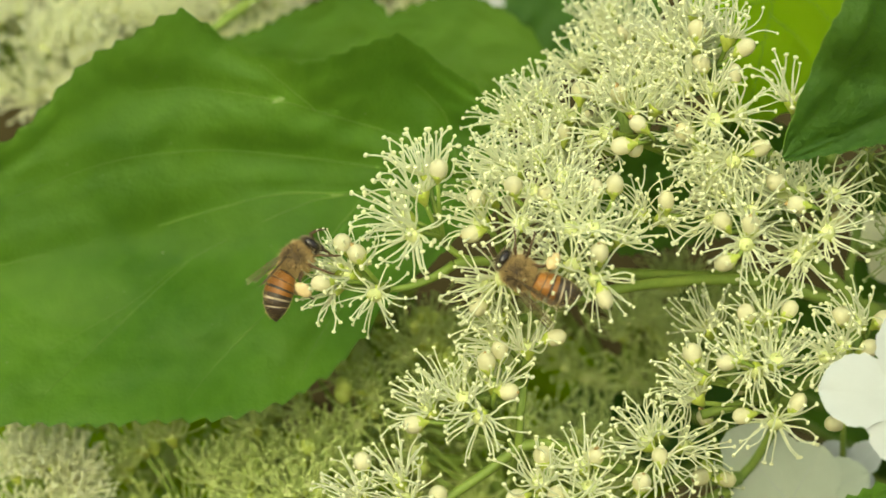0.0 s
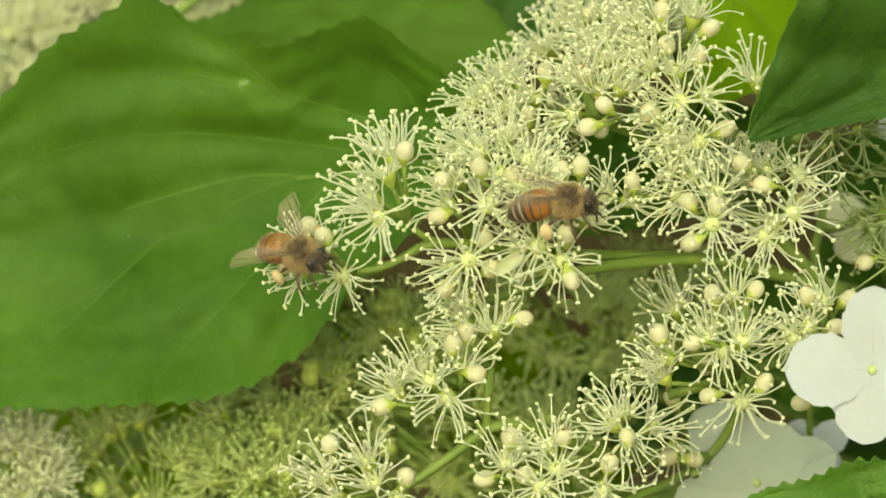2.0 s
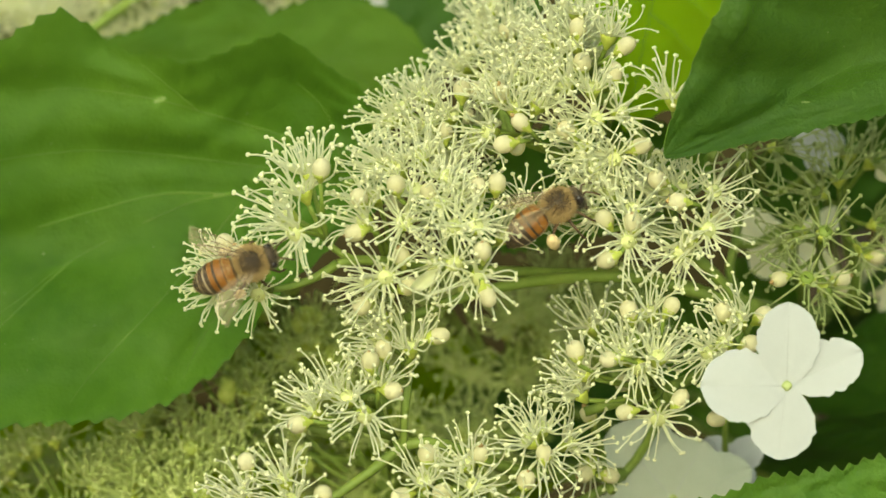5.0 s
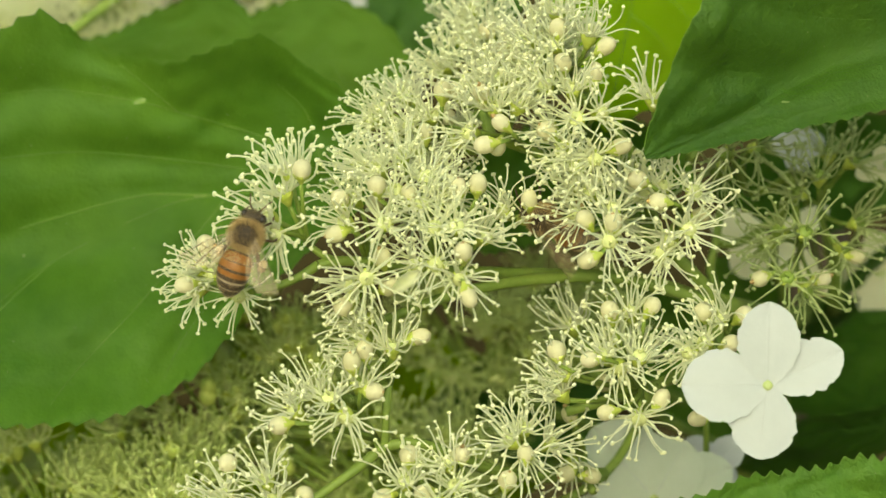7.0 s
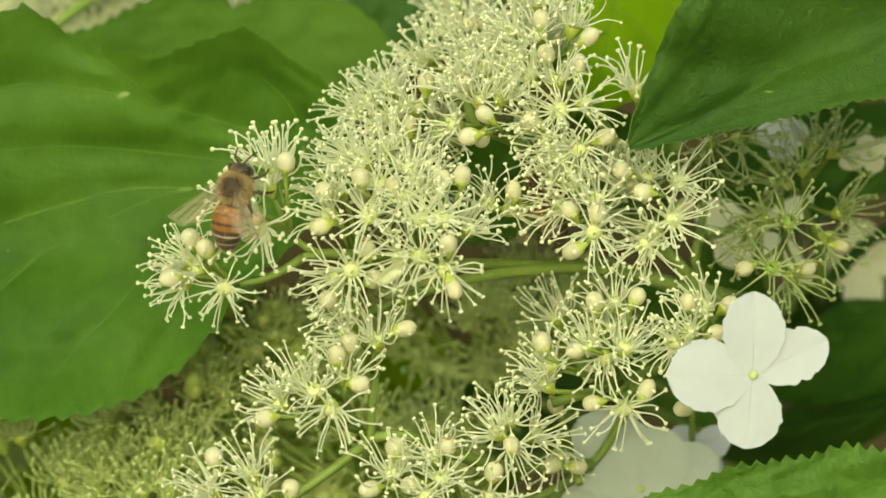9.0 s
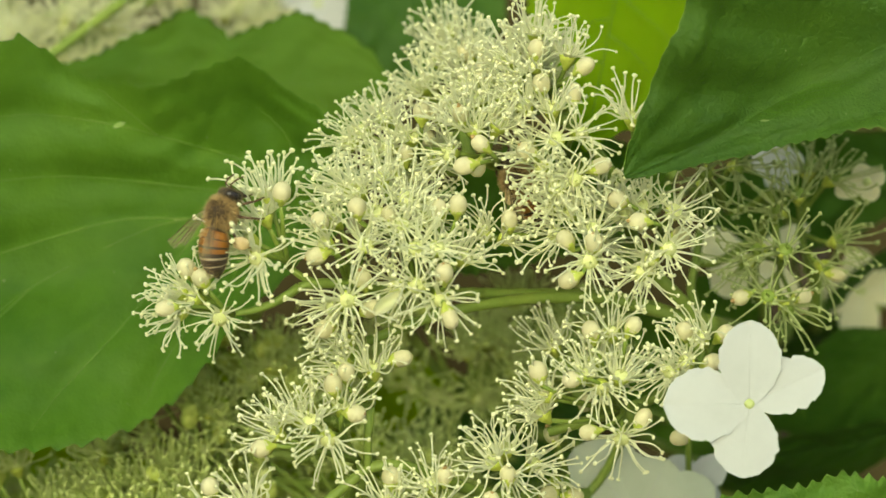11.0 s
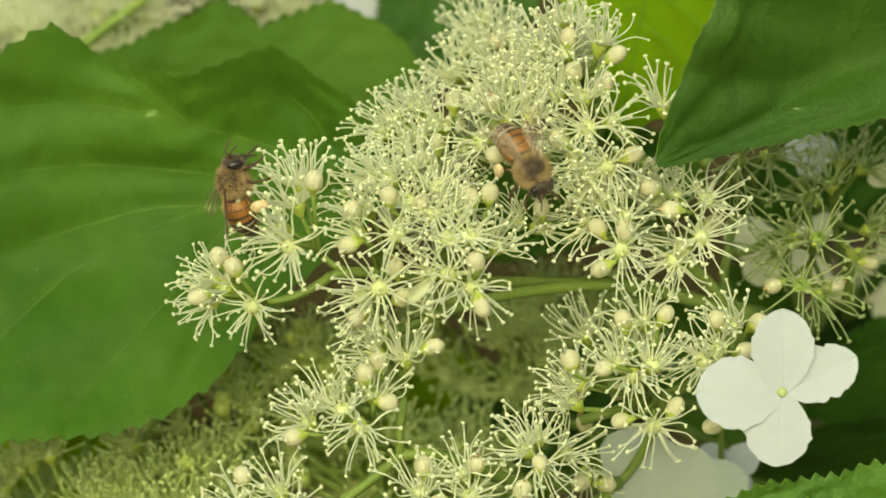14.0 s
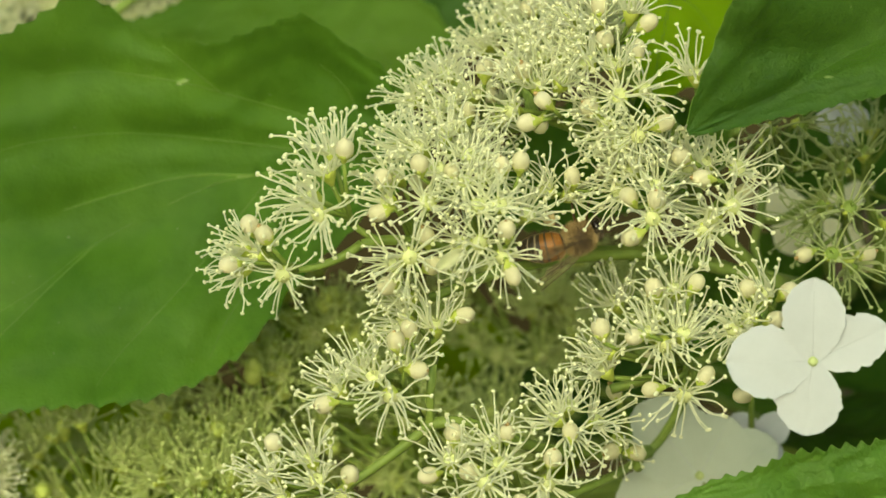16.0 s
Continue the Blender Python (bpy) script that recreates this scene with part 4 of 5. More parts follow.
sterile_flower((56.6, 4.2, -40), "pale sterile flower out of focus behind the spent florets", (61.8, -7, -50),
               [(160, 10.0, 7.6), (214, 7.6, 6.4), (34, 11.8, 4.0), (325, 9.0, 6.0)], (-14, 10), 4, M_PETAL_LIT)
sterile_flower((78.4, 0.1, -62), "pale sterile flower far behind in the shade", (74.3, -3.8, -90),
               [(100, 7, 6), (185, 8, 7), (265, 9, 7), (10, 7, 6)], (6, 0), 5, M_PETAL_LIT)
sterile_flower((71.4, 16.1, -24), "pale sterile flower among the spent florets", (74.3, -3.8, -90),
               [(200, 5, 3.2), (120, 3, 3), (30, 3, 3), (290, 3, 3)], (6, 0), 9, M_PETAL_LIT)
sterile_flower((59.3, 19, -30), "white sterile flower in the shade behind thin stalks", (74.3, -3.8, -90),
               [(170, 4, 4), (90, 3.5, 4), (10, 4, 4), (270, 4, 4)], (10, 0), 6)
leaf((90.4, 10.3, -66), (63.8, -11.8, -62),
     [(0, 2), (0.3, 9), (0.6, 10), (0.85, 6), (1, 0.1)],
     [(0, 2), (0.3, 9), (0.6, 10), (0.85, 6), (1, 0.1)],
     "dark green leaf turned away in deep shade", M_LEAF_DARK, VINE[2], vein_mat=M_LEAF_DARK, relief=0.5, seed=53, twist=-66)
leaf((93.2, 21.1, -78), (51.6, 13.3, -74),
     [(0, 3), (0.2, 9), (0.5, 12), (0.8, 9), (1, 0.2)],
     [(0, 3), (0.2, 9), (0.5, 12), (0.8, 9), (1, 0.2)],
     "dark green leaf in the shade behind thin stalks", M_LEAF_DARK, VINE[4], vein_mat=M_LEAF_DARK, relief=0.6, seed=47, twist=-35)
leaf((84.8, -7.0, -50), (63.1, -22.6, -58),
     [(0, 2), (0.3, 10), (0.6, 11), (0.85, 7), (1, 0.1)],
     [(0, 2), (0.3, 11), (0.6, 12), (0.85, 7), (1, 0.1)],
     "dark green leaf turned away in deep shade", M_LEAF_DARK, VINE[2], vein_mat=M_LEAF_DARK, relief=0.5, seed=43, twist=-35)
leaf((57.9, -8.7, -48), (49.2, 2.3, -46),
     [(0, 1.5), (0.3, 5), (0.6, 5.5), (0.85, 3), (1, 0.1)],
     [(0, 1.5), (0.3, 5), (0.6, 5.5), (0.85, 3), (1, 0.1)],
     "mid green leaf among the stalks in the shade", M_LEAF, VINE[2], relief=0.4, seed=59)
sterile_flower((-10.8, 50.2, -90), "white sterile flower out of focus behind the leaves", VINE[6],
               [(-25, 9, 7), (60, 9, 7), (150, 9, 7), (240, 9, 7)], (0, 0), 7)

# deeper layers of the flower head and more clusters and leaves behind it
far_umbel((5.1, 19.2, -5), CREAM, (12.8, 18.2, -2), (5.0, 20.5, -11), (5, 5), 3, (-0.4, 0.5, 0.7), 1, False, 31, "umbels of the flower head")
far_umbel((11.5, 24.5, -8), CREAM, (12.8, 18.2, -2), (12.0, 31.5, -20), (6, 6), 4, (-0.2, 0.6, 0.7), 1, False, 32, "umbels of the flower head")
far_umbel((3.6, 7.4, -3), CREAM, (5.1, 0.1, 0), (2.0, 11.5, -3), (7, 6), 4, (-0.2, 0.4, 0.8), 2, False, 33, "umbels of the flower head")
far_umbel((23, 27.3, -4), CREAM, (25.3, 24.2, -4), (18.5, 30.7, -7), (8, 7), 9, (0, 0.5, 0.8), 2, False, 34, "umbels of the flower head")
far_umbel((30, 10.2, -4), CREAM, (36.1, 4.8, -10), (28.5, 11, -5), (7, 6), 4, (0, 0.3, 0.9), 1, False, 35, "umbels of the flower head")
far_umbel((33.3, -15.4, -2), CREAM, (35.4, -15.5, -4), (27.7, -11.6, -4), (8, 5), 2, (-0.2, 0.6, 0.7), 1, False, 36, "umbels of the flower head")
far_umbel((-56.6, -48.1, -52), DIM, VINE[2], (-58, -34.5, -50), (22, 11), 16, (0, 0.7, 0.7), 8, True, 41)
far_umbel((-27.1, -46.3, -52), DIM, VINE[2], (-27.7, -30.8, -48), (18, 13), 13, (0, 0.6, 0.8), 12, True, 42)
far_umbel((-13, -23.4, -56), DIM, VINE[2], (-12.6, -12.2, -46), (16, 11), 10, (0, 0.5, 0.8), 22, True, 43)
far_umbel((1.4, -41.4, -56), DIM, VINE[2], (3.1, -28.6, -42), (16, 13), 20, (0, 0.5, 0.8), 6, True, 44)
far_umbel((-85, 27.4, -72), FAR, VINE[6], (-79.7, 33.8, -60), (13, 9), 30, (0, 0.6, 0.8), 10, False, 51)
far_umbel((-75.2, 38.5, -80), FAR, VINE[6], (-70.5, 41.3, -70), (20, 10), 40, (0, 0.6, 0.8), 10, False, 52)
leaf((44.8, 17.5, -42), (4.8, 5.2, -36),
     [(0, 3), (0.2, 9), (0.5, 12), (0.8, 9), (1, 0.2)],
     [(0, 3), (0.2, 6), (0.5, 6), (0.8, 5), (1, 0.2)],
     "green leaf close behind the flower head", M_LEAF, VINE[4], relief=0.6, seed=41)
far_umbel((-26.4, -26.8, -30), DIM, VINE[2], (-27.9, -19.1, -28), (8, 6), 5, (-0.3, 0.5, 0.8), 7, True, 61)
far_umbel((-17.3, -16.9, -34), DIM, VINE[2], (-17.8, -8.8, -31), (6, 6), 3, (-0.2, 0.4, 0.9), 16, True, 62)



# ---- honey bees: x forward, z up the back, centre at the waist ----
def hair(bm, at, normal, ln, r):
    side = normal.cross(Vector((r.uniform(-1, 1), r.uniform(-1, 1), r.uniform(-1, 1)))).normalized() * ln * 0.045
    bend = Vector((r.uniform(-1, 0.2), r.uniform(-0.5, 0.5), r.uniform(-0.5, 0.5))) * ln * 0.4
    a, b, c = bm.verts.new(at + side), bm.verts.new(at - side), bm.verts.new(at + normal * ln + bend)
    bm.faces.new((a, b, c))


def egg(bm, centre, radii, level=3):
    vs = ball(bm, (0, 0, 0), 1.0, level)
    for v in vs:
        v.co = Vector(centre) + Vector((v.co.x * radii[0], v.co.y * radii[1], v.co.z * radii[2]))


def fuzz(bm, centre, radii, count, ln, r, keep=lambda n: True):
    for _ in range(count):
        n = Vector((r.gauss(0, 1), r.gauss(0, 1), r.gauss(0, 1))).normalized()
        if keep(n):
            p = Vector(centre) + Vector((n.x * radii[0], n.y * radii[1], n.z * radii[2]))
            hair(bm, p, n, ln * r.uniform(0.6, 1.2), r)


def wing_mesh(ln, wd):
    bm = bmesh.new()
    rows = []
    for a in range(13):
        s = a / 12
        lead = 0.12 * wd * math.sin(s * 3.0)
        half = wd * ramp([(0, 0.10), (0.25, 0.5), (0.6, 0.92), (0.8, 1.0), (0.93, 0.7), (1, 0.15)], s)
        rows.append([bm.verts.new(Vector((-ln * s, lead - half * b / 4, 0.05 * ln * math.sin(6 * s + b) * 0.3)) * MM) for b in range(5)])
    for p, q in zip(rows, rows[1:]):
        for b in range(4):
            bm.faces.new((p[b], p[b + 1], q[b + 1], q[b]))
    return bm


def wing_veins(ln, wd):
    bm = bmesh.new()
    for ends in (((0, 0), (0.5, 0.1), (0.97, -0.1)), ((0, -0.05), (0.45, -0.35), (0.85, -0.75)), ((0.1, -0.08), (0.55, -0.2), (0.9, -0.4)), ((0.45, -0.35), (0.55, -0.2), (0.6, 0.08))):
        tube(bm, [Vector((-ln * s, wd * y, 0.03)) * MM for s, y in ends], 0.045 * MM, 4)
    return bm


def leg(parent, name, joints, r0, pollen=False):
    bm = bmesh.new()
    pts = [Vector(j) * MM for j in joints]
    tube(bm, pts, [r0 * MM * (1 - 0.16 * i) for i in range(len(pts))], 6)
    for p in pts[1:-1]:
        ball(bm, p, r0 * 0.9 * MM, 1)
    ob = part(name, bm, M_LEG, parent)
    if pollen:
        bm = bmesh.new()
        c = pts[2].lerp(pts[3], 0.3)
        egg(bm, c + Vector((0, math.copysign(0.45, joints[2][1]) * MM, 0)), (0.9 * MM, 0.6 * MM, 1.3 * MM), 2)
        for v in bm.verts:
            v.co += Vector((1, 1, 1)) * noise.noise(v.co * 1500) * 0.00012
        part("pollen_load", bm, M_POLLEN, ob, "cream ball of pollen")


def bee(label, curl, spread, seed, fur=None, plate=None, name="honey_bee", wing=M_WING, hair_tint="black"):
    """A worker honey bee. curl: degrees by which the abdomen bends down; spread: degrees by which the wings stand off the back."""
    r = random.Random(seed)
    long_fur, amber, pale = fur or M_FUZZ, plate or M_AMBER, plate or M_BAND
    ob = tagged(new(name), label, "bee", "" if fur else "honey bees")
    ob.empty_display_size = 0.005
    # thorax
    bm = bmesh.new()
    egg(bm, (1.8 * MM, 0, 0.2 * MM), (2.05 * MM, 1.95 * MM, 1.85 * MM))
    th = part("thorax", bm, M_THORAX, ob)
    bm = bmesh.new()
    fuzz(bm, (1.8 * MM, 0, 0.2 * MM), (2.0 * MM, 1.9 * MM, 1.8 * MM), 7500, 0.8 * MM, r, lambda n: n.z < 0.72 or abs(n.x) > 0.6 or r.random() < 0.12)
    tagged(part("hair", bm, long_fur, th, "dense " + hair_tint + " hair" if fur else "dense tawny hair"), kind="stuff")
    bm = bmesh.new()
    fuzz(bm, (1.8 * MM, 0, 0.2 * MM), (2.05 * MM, 1.95 * MM, 1.85 * MM), 9000, 0.40 * MM, r, lambda n: n.z > 0.5 + 0.3 * r.random() and abs(n.x) < 0.72 - 0.25 * r.random())
    tagged(part("hair", bm, M_BACK_HAIR, th, "short dark hair on the back"), kind="stuff")
    # head
    bm = bmesh.new()
    egg(bm, (4.35 * MM, 0, -0.35 * MM), (0.85 * MM, 1.6 * MM, 1.5 * MM))
    egg(bm, (4.75 * MM, 0, -1.5 * MM), (0.5 * MM, 0.6 * MM, 0.75 * MM), 2)
    hd = part("head", bm, M_THORAX, ob)
    bm = bmesh.new()
    fuzz(bm, (4.35 * MM, 0, -0.3 * MM), (0.85 * MM, 1.5 * MM, 1.45 * MM), 1500, 0.45 * MM, r)
    tagged(part("hair", bm, M_HEAD_HAIR, hd), kind="stuff")
    for s in (1, -1):
        bm = bmesh.new()
        egg(bm, (4.4 * MM, 1.22 * s * MM, -0.2 * MM), (0.62 * MM, 0.5 * MM, 1.15 * MM), 2)
        part("eye", bm, M_EYE, hd, "dark oval eye")
        bm = bmesh.new()
        tube(bm, [Vector(p) * MM for p in ((5.1, 0.3 * s, -0.2), (5.6, 0.8 * s, 0.5), (6.4, 1.2 * s, 0.1), (7.1, 1.5 * s, -0.6))], [0.13 * MM, 0.12 * MM, 0.12 * MM, 0.1 * MM], 5)
        part("antenna", bm, M_LEG, hd)
    bm = bmesh.new()
    tube(bm, [Vector(p) * MM for p in ((4.8, 0, -1.9), (4.9, 0, -2.8), (4.7, 0, -3.5))], [0.2 * MM, 0.16 * MM, 0.08 * MM], 5)
    part("tongue", bm, M_LEG, hd)
    # abdomen: overlapping plates along a bent line
    pivot = Matrix.Translation((-0.1 * MM, 0, 0.1 * MM))
    prof = [(0.45, 0.0), (1.55, 0.5), (2.0, 1.4), (2.15, 2.5), (2.1, 3.6), (1.85, 4.7), (1.38, 5.7), (0.72, 6.5), (0.15, 6.95)]

    def rad(x):
        for (a, u), (b, v) in zip(prof, prof[1:]):
            if x <= v:
                return a + (b - a) * (x - u) / (v - u)
        return 0.1

    def on_line(x):
        a = radians(curl) * (x / 7.0) ** 1.2
        m = Matrix.Identity(4)
        step, n = x / 10, 10
        p = Vector((0, 0, 0))
        for i in range(n):
            b = radians(curl) * ((i + 0.5) * step / 7.0)
            p = p + Vector((-math.cos(b), 0, -math.sin(b))) * step
        return p, a

    def band(x0, x1, swell, material, name, lab=""):
        bm = bmesh.new()
        rings = []
        n = 7
        for i in range(n):
            x = x0 + (x1 - x0) * i / (n - 1)
            p, a = on_line(x)
            rr = rad(x) + swell * (0.4 + 0.6 * i / (n - 1))
            up, ac = Vector((-math.sin(a), 0, math.cos(a))), Vector((0, 1, 0))
            rings.append([bm.verts.new((p + ac * math.cos(q) * rr * 1.02 + up * math.sin(q) * rr * 0.9) * MM) for q in [2 * math.pi * k / 20 for k in range(20)]])
        for u, v in zip(rings, rings[1:]):
            for k in range(20):
                bm.faces.new((u[k], v[k], v[(k + 1) % 20], u[(k + 1) % 20]))
        bm.faces.new(rings[0])
        bm.faces.new(rings[-1][::-1])
        return part(name, bm, material, ob, lab, pivot)

    band(0.0, 0.75, 0.0, M_DARK, "waist")
    cuts = [(0.55, 1.6, 0.94), (1.55, 2.75, 0.80), (2.7, 3.85, 0.60), (3.8, 4.9, 0.34), (4.85, 5.95, 0.26), (5.9, 6.95, 0.0)]
    for i, (a, b, share) in enumerate(cuts):
        mid = a + (b - a) * share
        if share > 0:
            band(a, mid + 0.02, 0.02, amber if i < 3 else pale, "abdomen_plate", "" if plate else "amber plate" if i < 3 else "pale-haired plate")
        band(mid, b + 0.06, 0.05, M_DARK, "abdomen_plate", "dark brown plate")
    bm = bmesh.new()
    for _ in range(2400):
        x = r.uniform(0.4, 6.6)
        p, a = on_line(x)
        q = r.uniform(0, 2 * math.pi)
        up = Vector((-math.sin(a), 0, math.cos(a)))
        n = Vector((0, 1, 0)) * math.cos(q) + up * math.sin(q)
        hair(bm, (p + n * (rad(x) * 0.93)) * MM, (n + Vector((-0.9, 0, 0))).normalized(), (0.65 if x < 1.4 else 0.25) * MM, r)
    tagged(part("hair", bm, long_fur, ob, "short " + hair_tint + " hair" if fur else "short pale hair", pivot), kind="stuff")
    # legs
    for s in (1, -1):
        leg(ob, "leg", [(3.2, 0.8 * s, -1.2), (3.9, 1.6 * s, -2.0), (4.5, 2.0 * s, -3.0), (5.0, 1.9 * s, -3.7), (5.4, 1.8 * s, -4.2)], 0.22)
        leg(ob, "leg", [(2.0, 1.0 * s, -1.3), (2.0, 2.3 * s, -1.8), (2.3, 3.0 * s, -3.0), (2.5, 3.1 * s, -4.0), (2.8, 3.1 * s, -4.6)], 0.24)
        leg(ob, "leg", [(0.9, 1.0 * s, -1.2), (-0.3, 2.2 * s, -1.3), (-1.1, 2.5 * s, -2.0), (-1.6, 2.4 * s, -3.4), (-1.4, 2.2 * s, -4.4)], 0.28, True)
    # wings
    wings = []
    for s in (1, -1):
        for ln, wd, x, z in ((8.6, 2.9, 2.2, 1.55), (6.2, 2.0, 1.4, 1.45)):
            turn = Matrix.Rotation(radians(-s * spread * (1 if ln > 7 else 0.8)), 4, "Z")
            m = Matrix.Translation(Vector((x, 0.95 * s, z)) * MM) @ turn @ Matrix.Rotation(radians(10), 4, "Y")
            w = part("wing", wing_mesh(ln, wd * s), wing, ob, "clear amber wing", m)
            part("wing_vein", wing_veins(ln, wd * s), M_LEG, w)
            wings.append((w, s, m))
    return ob, wings


bee_a, wings_a = bee("honey bee with amber banded abdomen feeding at the florets", 42, 46, 1)
bee_b, wings_b = bee("honey bee with pollen loads crawling over the flower head", 34, 26, 2)
bee_d, wings_d = bee("dark bumblebee passing behind the dim flower clusters", 20, 40, 4, M_BLACK_HAIR, M_DARK, "bumblebee")
bee_c, wings_c = bee("brown honey bee flying past the flower head", 10, 34, 3, M_BROWN_HAIR, M_BROWN, wing=M_WING_CLEAR, hair_tint="brown")


def beat(wings, spans):
    """The wings beat in the given spans of seconds and lie still between them."""
    for w, side, m in wings:
        rest = m.translation.copy()
        turn = m.to_3x3().to_4x4()
        up = [Matrix.Translation(rest) @ Matrix.Rotation(radians(side * a), 4, "X") @ turn for a in (-28, 22)]
        rows = [(0.0, m)]
        for t0, t1 in spans:
            n = int(round((t1 - t0) * FPS))
            rows.append((t0, m))
            rows += [(t0 + i / FPS, up[i % 2]) for i in range(1, n)]
            if t1 < 15.99:
                rows.append((t1, m))
        if rows[-1][0] < 15.99:
            rows.append((16.0, m))
        walk(w, rows)


def motions():
    beat(wings_a, [(14.1, 15.0), (15.4, 16.0)])
    beat(wings_b, [(0.4, 0.8)])
    beat(wings_c, [(14.2, 15.6)])
    beat(wings_d, [(12.4, 12.8), (13.0, 13.4)])
    walk(bee_a, [
        (0, pose(-0.0322, 0.3014, 1.2354, -16.5, -51.6, 29.8)),
        (0.5, pose(-0.0326, 0.3005, 1.2363, -4.4, -56.0, 18.4)),
        (1, pose(-0.0308, 0.3006, 1.2366, -8.2, -63.3, 25.0)),
        (1.5, pose(-0.0311, 0.3007, 1.2369, -12.4, -68.5, 32.6)),
        (1.75, pose(-0.0295, 0.2993, 1.2363, 49.6, -27.5, -18.7)),
        (2, pose(-0.0272, 0.2973, 1.2366, 36.8, 5.5, -38.6)),
        (2.5, pose(-0.0275, 0.2971, 1.2355, 38.4, 6.9, -37.0)),
        (3, pose(-0.0264, 0.2970, 1.2352, 45.5, 10.2, -27.4)),
        (3.5, pose(-0.0251, 0.2972, 1.2362, 56.9, 42.1, -18.2)),
        (4, pose(-0.0242, 0.2970, 1.2352, 54.7, 9.6, -23.0)),
        (4.2, pose(-0.0249, 0.2971, 1.2356, 62.3, 8.2, -17.3)),
        (5.3, pose(-0.0223, 0.2974, 1.2370, 70.8, -34.1, 8.3)),
        (6.3, pose(-0.0203, 0.2968, 1.2388, 63.3, -56.0, 18.4)),
        (6.5, pose(-0.0200, 0.2969, 1.2393, 62.0, -57.9, 19.8)),
        (7, pose(-0.0203, 0.2969, 1.2396, 51.7, -66.8, 29.7)),
        (7.5, pose(-0.0189, 0.2972, 1.2411, 52.5, -65.1, 27.2)),
        (8, pose(-0.0194, 0.2996, 1.2427, 14.1, -75.6, 55.9)),
        (8.5, pose(-0.0192, 0.2998, 1.2436, 15.3, -74.4, 49.7)),
        (9, pose(-0.0197, 0.3000, 1.2442, 22.8, -71.6, 39.8)),
        (9.2, pose(-0.0194, 0.2998, 1.2436, 22.8, -71.6, 39.8)),
        (10.2, pose(-0.0206, 0.3019, 1.2439, 6.6, -70.9, 37.8)),
        (11.3, pose(-0.0217, 0.3021, 1.2447, -6.8, -68.5, 32.6)),
        (11.5, pose(-0.0228, 0.3020, 1.2443, -6.8, -68.5, 32.6)),
        (12, pose(-0.0227, 0.3044, 1.2460, -6.3, -66.8, 29.7)),
        (12.5, pose(-0.0209, 0.3066, 1.2467, -4.4, -56.0, 18.4)),
        (13, pose(-0.0198, 0.3077, 1.2470, -1.1, -59.7, 21.4)),
        (13.5, pose(-0.0201, 0.3078, 1.2477, -7.0, -65.1, 27.2)),
        (14, pose(-0.0232, 0.3046, 1.2470, 126.9, -76.2, -109.3)),
        (14.2, pose(-0.0232, 0.3031, 1.2495, 3.0, -54.7, 8.4)),
        (14.4, pose(-0.0207, 0.3043, 1.2502, -0.9, -46.6, 13.0)),
        (14.5, pose(-0.0195, 0.3047, 1.2522, 3.4, -27.3, 6.3)),
        (14.7, pose(-0.0170, 0.3050, 1.2537, 3.4, -27.3, 6.3)),
        (14.9, pose(-0.0109, 0.3055, 1.2559, 11.1, -14.7, 3.2)),
        (15, pose(-0.0095, 0.3127, 1.2511, 9.1, -40.9, 10.6)),
        (15.1, pose(-0.0091, 0.3110, 1.2528, 8.7, -65.1, 27.2)),
        (15.3, pose(-0.0085, 0.3074, 1.2553, 2.6, -71.6, 39.8)),
        (15.4, pose(-0.0088, 0.3056, 1.2561, -23.0, -77.0, 67.2)),
        (15.5, pose(-0.0155, 0.3062, 1.2687, -92.7, -57.9, 160.2)),
        (15.6, pose(-0.0190, 0.3085, 1.2797, -89.7, -53.2, 163.5)),
        (15.8, pose(-0.0335, 0.3153, 1.3116, -89.7, -53.2, 163.5)),
        (16, pose(-0.0480, 0.3228, 1.3470, -89.7, -53.2, 163.5))])
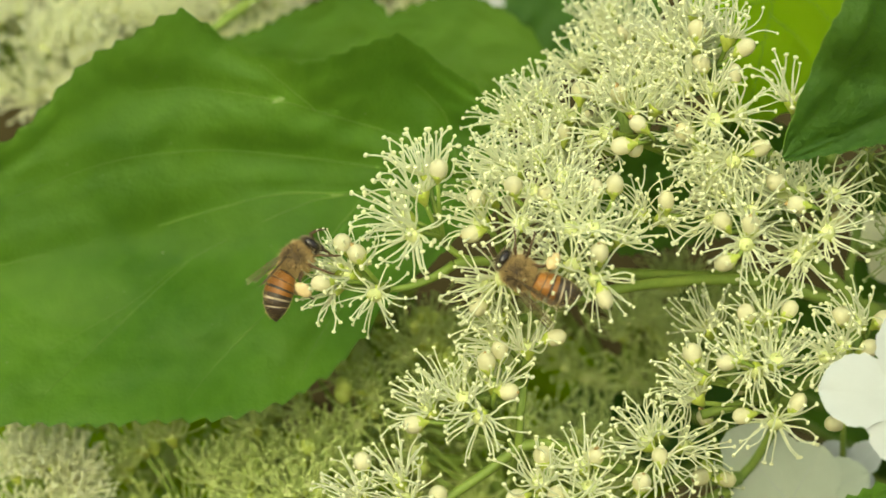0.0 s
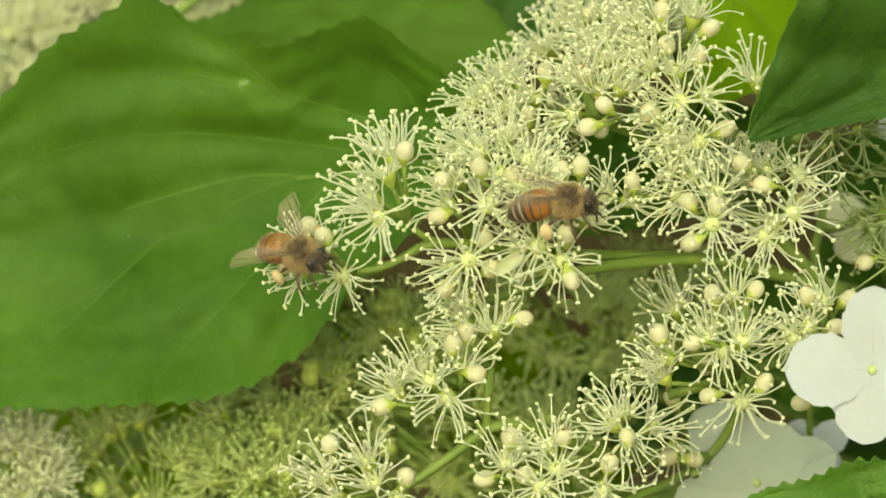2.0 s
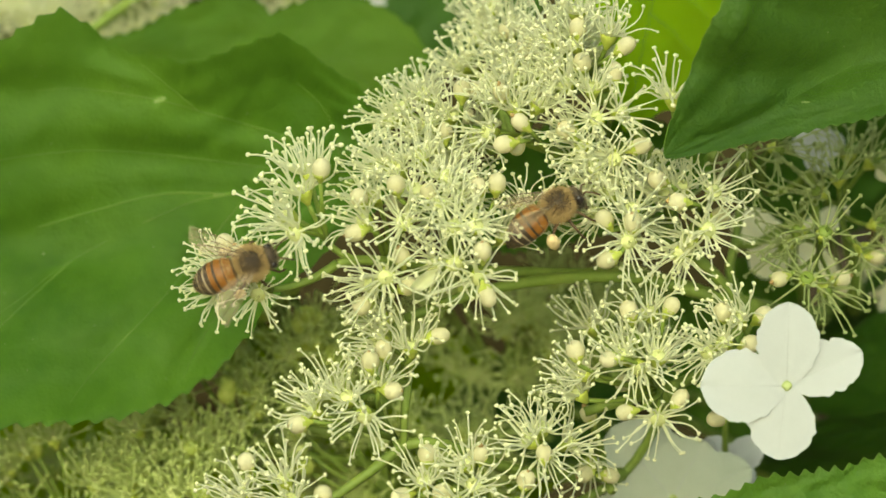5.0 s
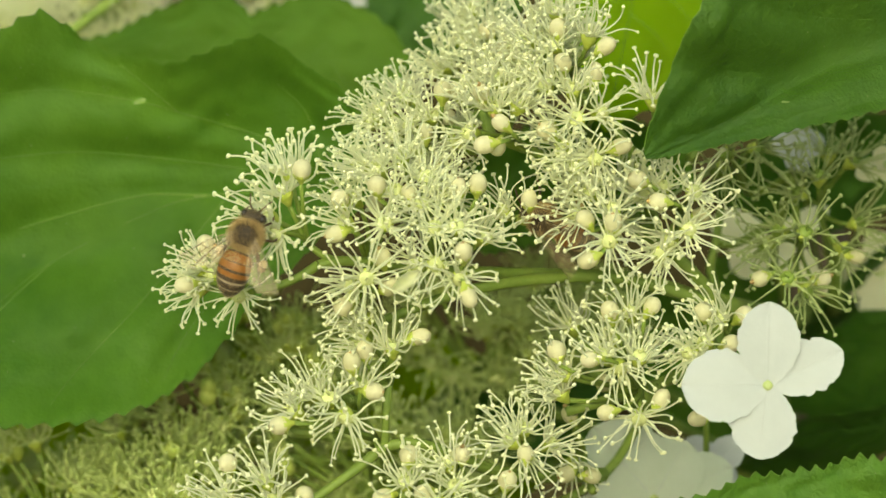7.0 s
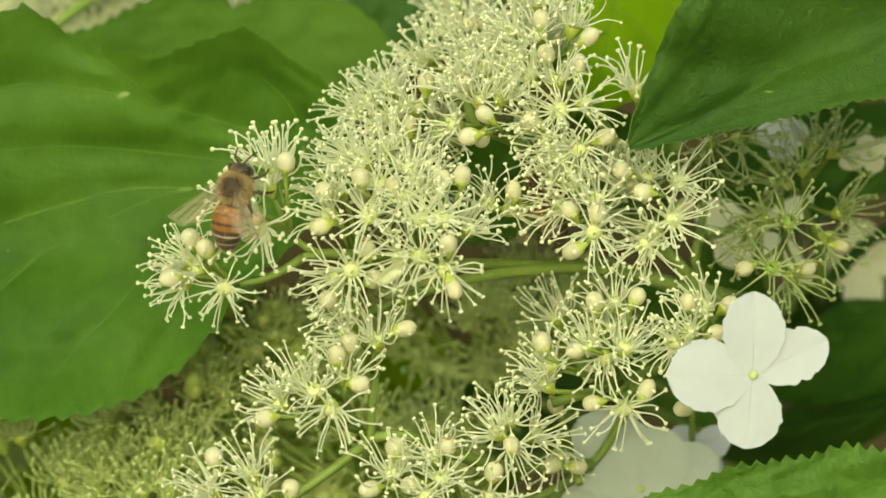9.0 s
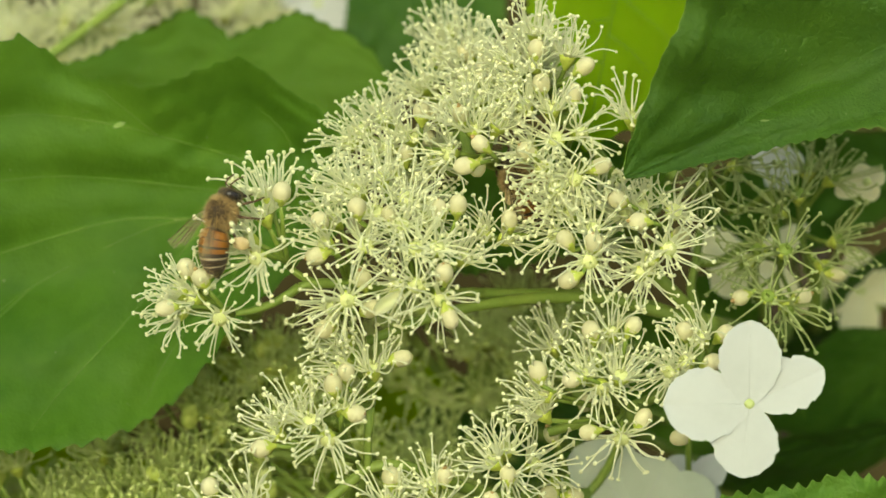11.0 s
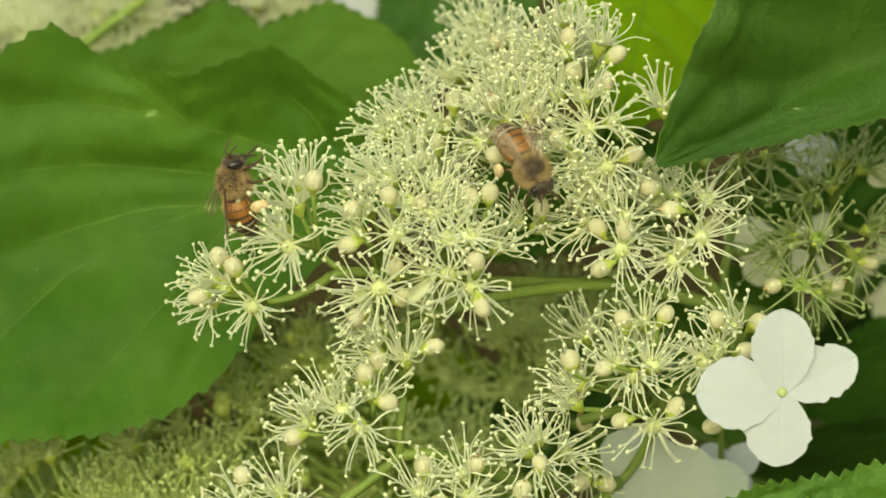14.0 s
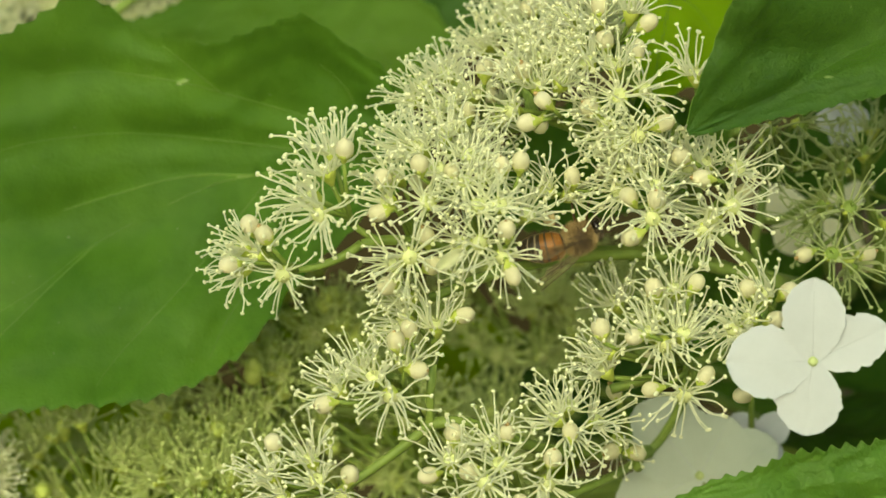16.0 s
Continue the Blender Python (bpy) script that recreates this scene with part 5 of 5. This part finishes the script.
    walk(bee_b, [
        (0, pose(-0.0005, 0.2971, 1.2358, -142.4, -29.3, 173.2)),
        (0.3, pose(-0.0008, 0.2961, 1.2358, -133.9, -39.0, 170.1)),
        (0.5, pose(-0.0016, 0.2964, 1.2369, -113.2, -68.5, 147.4)),
        (0.7, pose(-0.0005, 0.2969, 1.2394, -19.5, -74.4, 49.7)),
        (1, pose(0.0010, 0.2965, 1.2422, 13.5, -44.7, 12.2)),
        (1.2, pose(0.0022, 0.2959, 1.2442, 22.4, -33.2, 8.0)),
        (1.5, pose(0.0055, 0.2957, 1.2432, 25.6, -11.7, -7.9)),
        (2, pose(0.0068, 0.2957, 1.2437, 25.6, -6.7, -12.9)),
        (2.5, pose(0.0088, 0.2959, 1.2442, 25.0, -4.9, -4.1)),
        (3, pose(0.0091, 0.2958, 1.2437, 25.0, -5.9, -3.9)),
        (3.5, pose(0.0094, 0.2960, 1.2448, 24.5, -14.7, 3.2)),
        (4, pose(0.0104, 0.2969, 1.2443, 24.5, -10.8, 2.3)),
        (4.2, pose(0.0123, 0.2969, 1.2442, 24.5, -7.8, 1.7)),
        (5.2, pose(0.0171, 0.3039, 1.2434, 24.4, -39.0, 9.9)),
        (6.3, pose(0.0193, 0.3079, 1.2430, -75.3, -77.0, 112.8)),
        (6.5, pose(0.0199, 0.3079, 1.2431, -131.8, -80.0, 169.5)),
        (7, pose(0.0208, 0.3094, 1.2406, -123.3, -29.3, 173.2)),
        (7.5, pose(0.0221, 0.3098, 1.2378, -127.5, -9.8, 177.9)),
        (8, pose(0.0216, 0.3115, 1.2407, -121.8, -48.5, 166.1)),
        (8.5, pose(0.0214, 0.3118, 1.2424, -102.8, -70.9, 142.2)),
        (9, pose(0.0217, 0.3119, 1.2429, -92.0, -74.4, 130.3)),
        (9.2, pose(0.0219, 0.3120, 1.2433, -92.0, -74.4, 130.3)),
        (10.3, pose(0.0196, 0.3135, 1.2452, -119.2, -70.3, 176.2)),
        (11.3, pose(0.0188, 0.3140, 1.2479, -111.9, -55.5, -162.1)),
        (11.5, pose(0.0177, 0.3139, 1.2475, -107.9, -50.8, -163.0)),
        (12, pose(0.0174, 0.3141, 1.2482, -87.9, -31.8, -152.0)),
        (12.5, pose(0.0168, 0.3133, 1.2492, -43.8, 3.2, -127.2)),
        (12.8, pose(0.0158, 0.3113, 1.2496, -28.8, 15.8, -106.0)),
        (13, pose(0.0153, 0.3094, 1.2502, -15.6, 17.9, -92.6)),
        (13.5, pose(0.0149, 0.3066, 1.2515, 6.2, 16.8, -69.9)),
        (14, pose(0.0146, 0.3006, 1.2519, 27.2, 46.5, -47.0)),
        (14.2, pose(0.0145, 0.2993, 1.2508, 24.0, 61.8, -57.7)),
        (14.4, pose(0.0157, 0.2980, 1.2445, 50.8, 66.8, -29.7)),
        (14.5, pose(0.0159, 0.2979, 1.2441, 49.6, 67.6, -31.1)),
        (14.7, pose(0.0164, 0.2979, 1.2441, -12.1, 77.4, -108.6)),
        (15, pose(0.0186, 0.3059, 1.2387, -114.6, 62.4, -156.0)),
        (15.3, pose(0.0178, 0.3079, 1.2382, -122.2, 50.0, -165.3)),
        (15.4, pose(0.0176, 0.3078, 1.2378, -123.8, 45.7, -167.4)),
        (15.5, pose(0.0178, 0.3087, 1.2371, -127.9, 35.9, -171.1)),
        (15.6, pose(0.0176, 0.3085, 1.2365, -127.5, 32.7, -172.2)),
        (15.8, pose(0.0170, 0.3093, 1.2351, -132.5, -5.5, 146.4)),
        (15.87, pose(0.0169, 0.3093, 1.2352, 174.9, -5.5, 95.8)),
        (15.93, pose(0.0168, 0.3093, 1.2353, 138.4, -10.4, 45.0)),
        (16, pose(0.0166, 0.3093, 1.2353, 130.7, -20.2, 4.5))])
    walk(bee_d, [
        (0, pose(-0.1338, 0.3236, 1.2160, 39.6, 10.0, 4.0)),
        (12.3, pose(-0.0826, 0.3226, 1.2113, 39.6, 10.0, 4.0)),
        (12.6, pose(-0.0650, 0.3220, 1.2085, 39.6, 10.0, 4.0)),
        (12.7, pose(-0.0608, 0.3219, 1.2078, 39.6, 10.0, 4.0)),
        (12.8, pose(-0.0566, 0.3218, 1.2077, 39.6, 10.0, 4.0)),
        (12.9, pose(-0.0566, 0.3217, 1.2072, 39.6, 10.0, 4.0)),
        (13, pose(-0.0555, 0.3219, 1.2078, 39.6, 10.0, 4.0)),
        (13.1, pose(-0.0587, 0.3220, 1.2084, 39.6, 10.0, 4.0)),
        (13.3, pose(-0.0674, 0.3223, 1.2097, 39.6, 10.0, 4.0)),
        (16, pose(-0.1338, 0.3253, 1.2238, 39.6, 10.0, 4.0))])
    walk(bee_c, [
        (0, pose(0.1188, 0.3010, 1.0810, -61.3, -57.9, 160.2)),
        (12, pose(0.1267, 0.2933, 1.0925, -61.3, -57.9, 160.2)),
        (14.4, pose(0.0739, 0.2875, 1.1615, -61.3, -57.9, 160.2)),
        (14.7, pose(0.0341, 0.2795, 1.2201, -56.2, -66.8, 150.3)),
        (14.8, pose(0.0180, 0.2827, 1.2448, 21.8, -77.0, 67.2)),
        (14.9, pose(-0.0057, 0.2847, 1.2447, 38.3, -74.4, 49.7)),
        (15, pose(-0.0326, 0.2927, 1.2628, 58.3, -65.1, 27.2)),
        (15.1, pose(-0.0615, 0.2993, 1.2844, 38.3, -74.4, 49.7)),
        (15.3, pose(-0.1216, 0.3123, 1.3265, -38.3, -74.4, 130.3)),
        (16, pose(-0.2814, 0.3441, 1.4276, -56.2, -66.8, 150.3))])


motions()
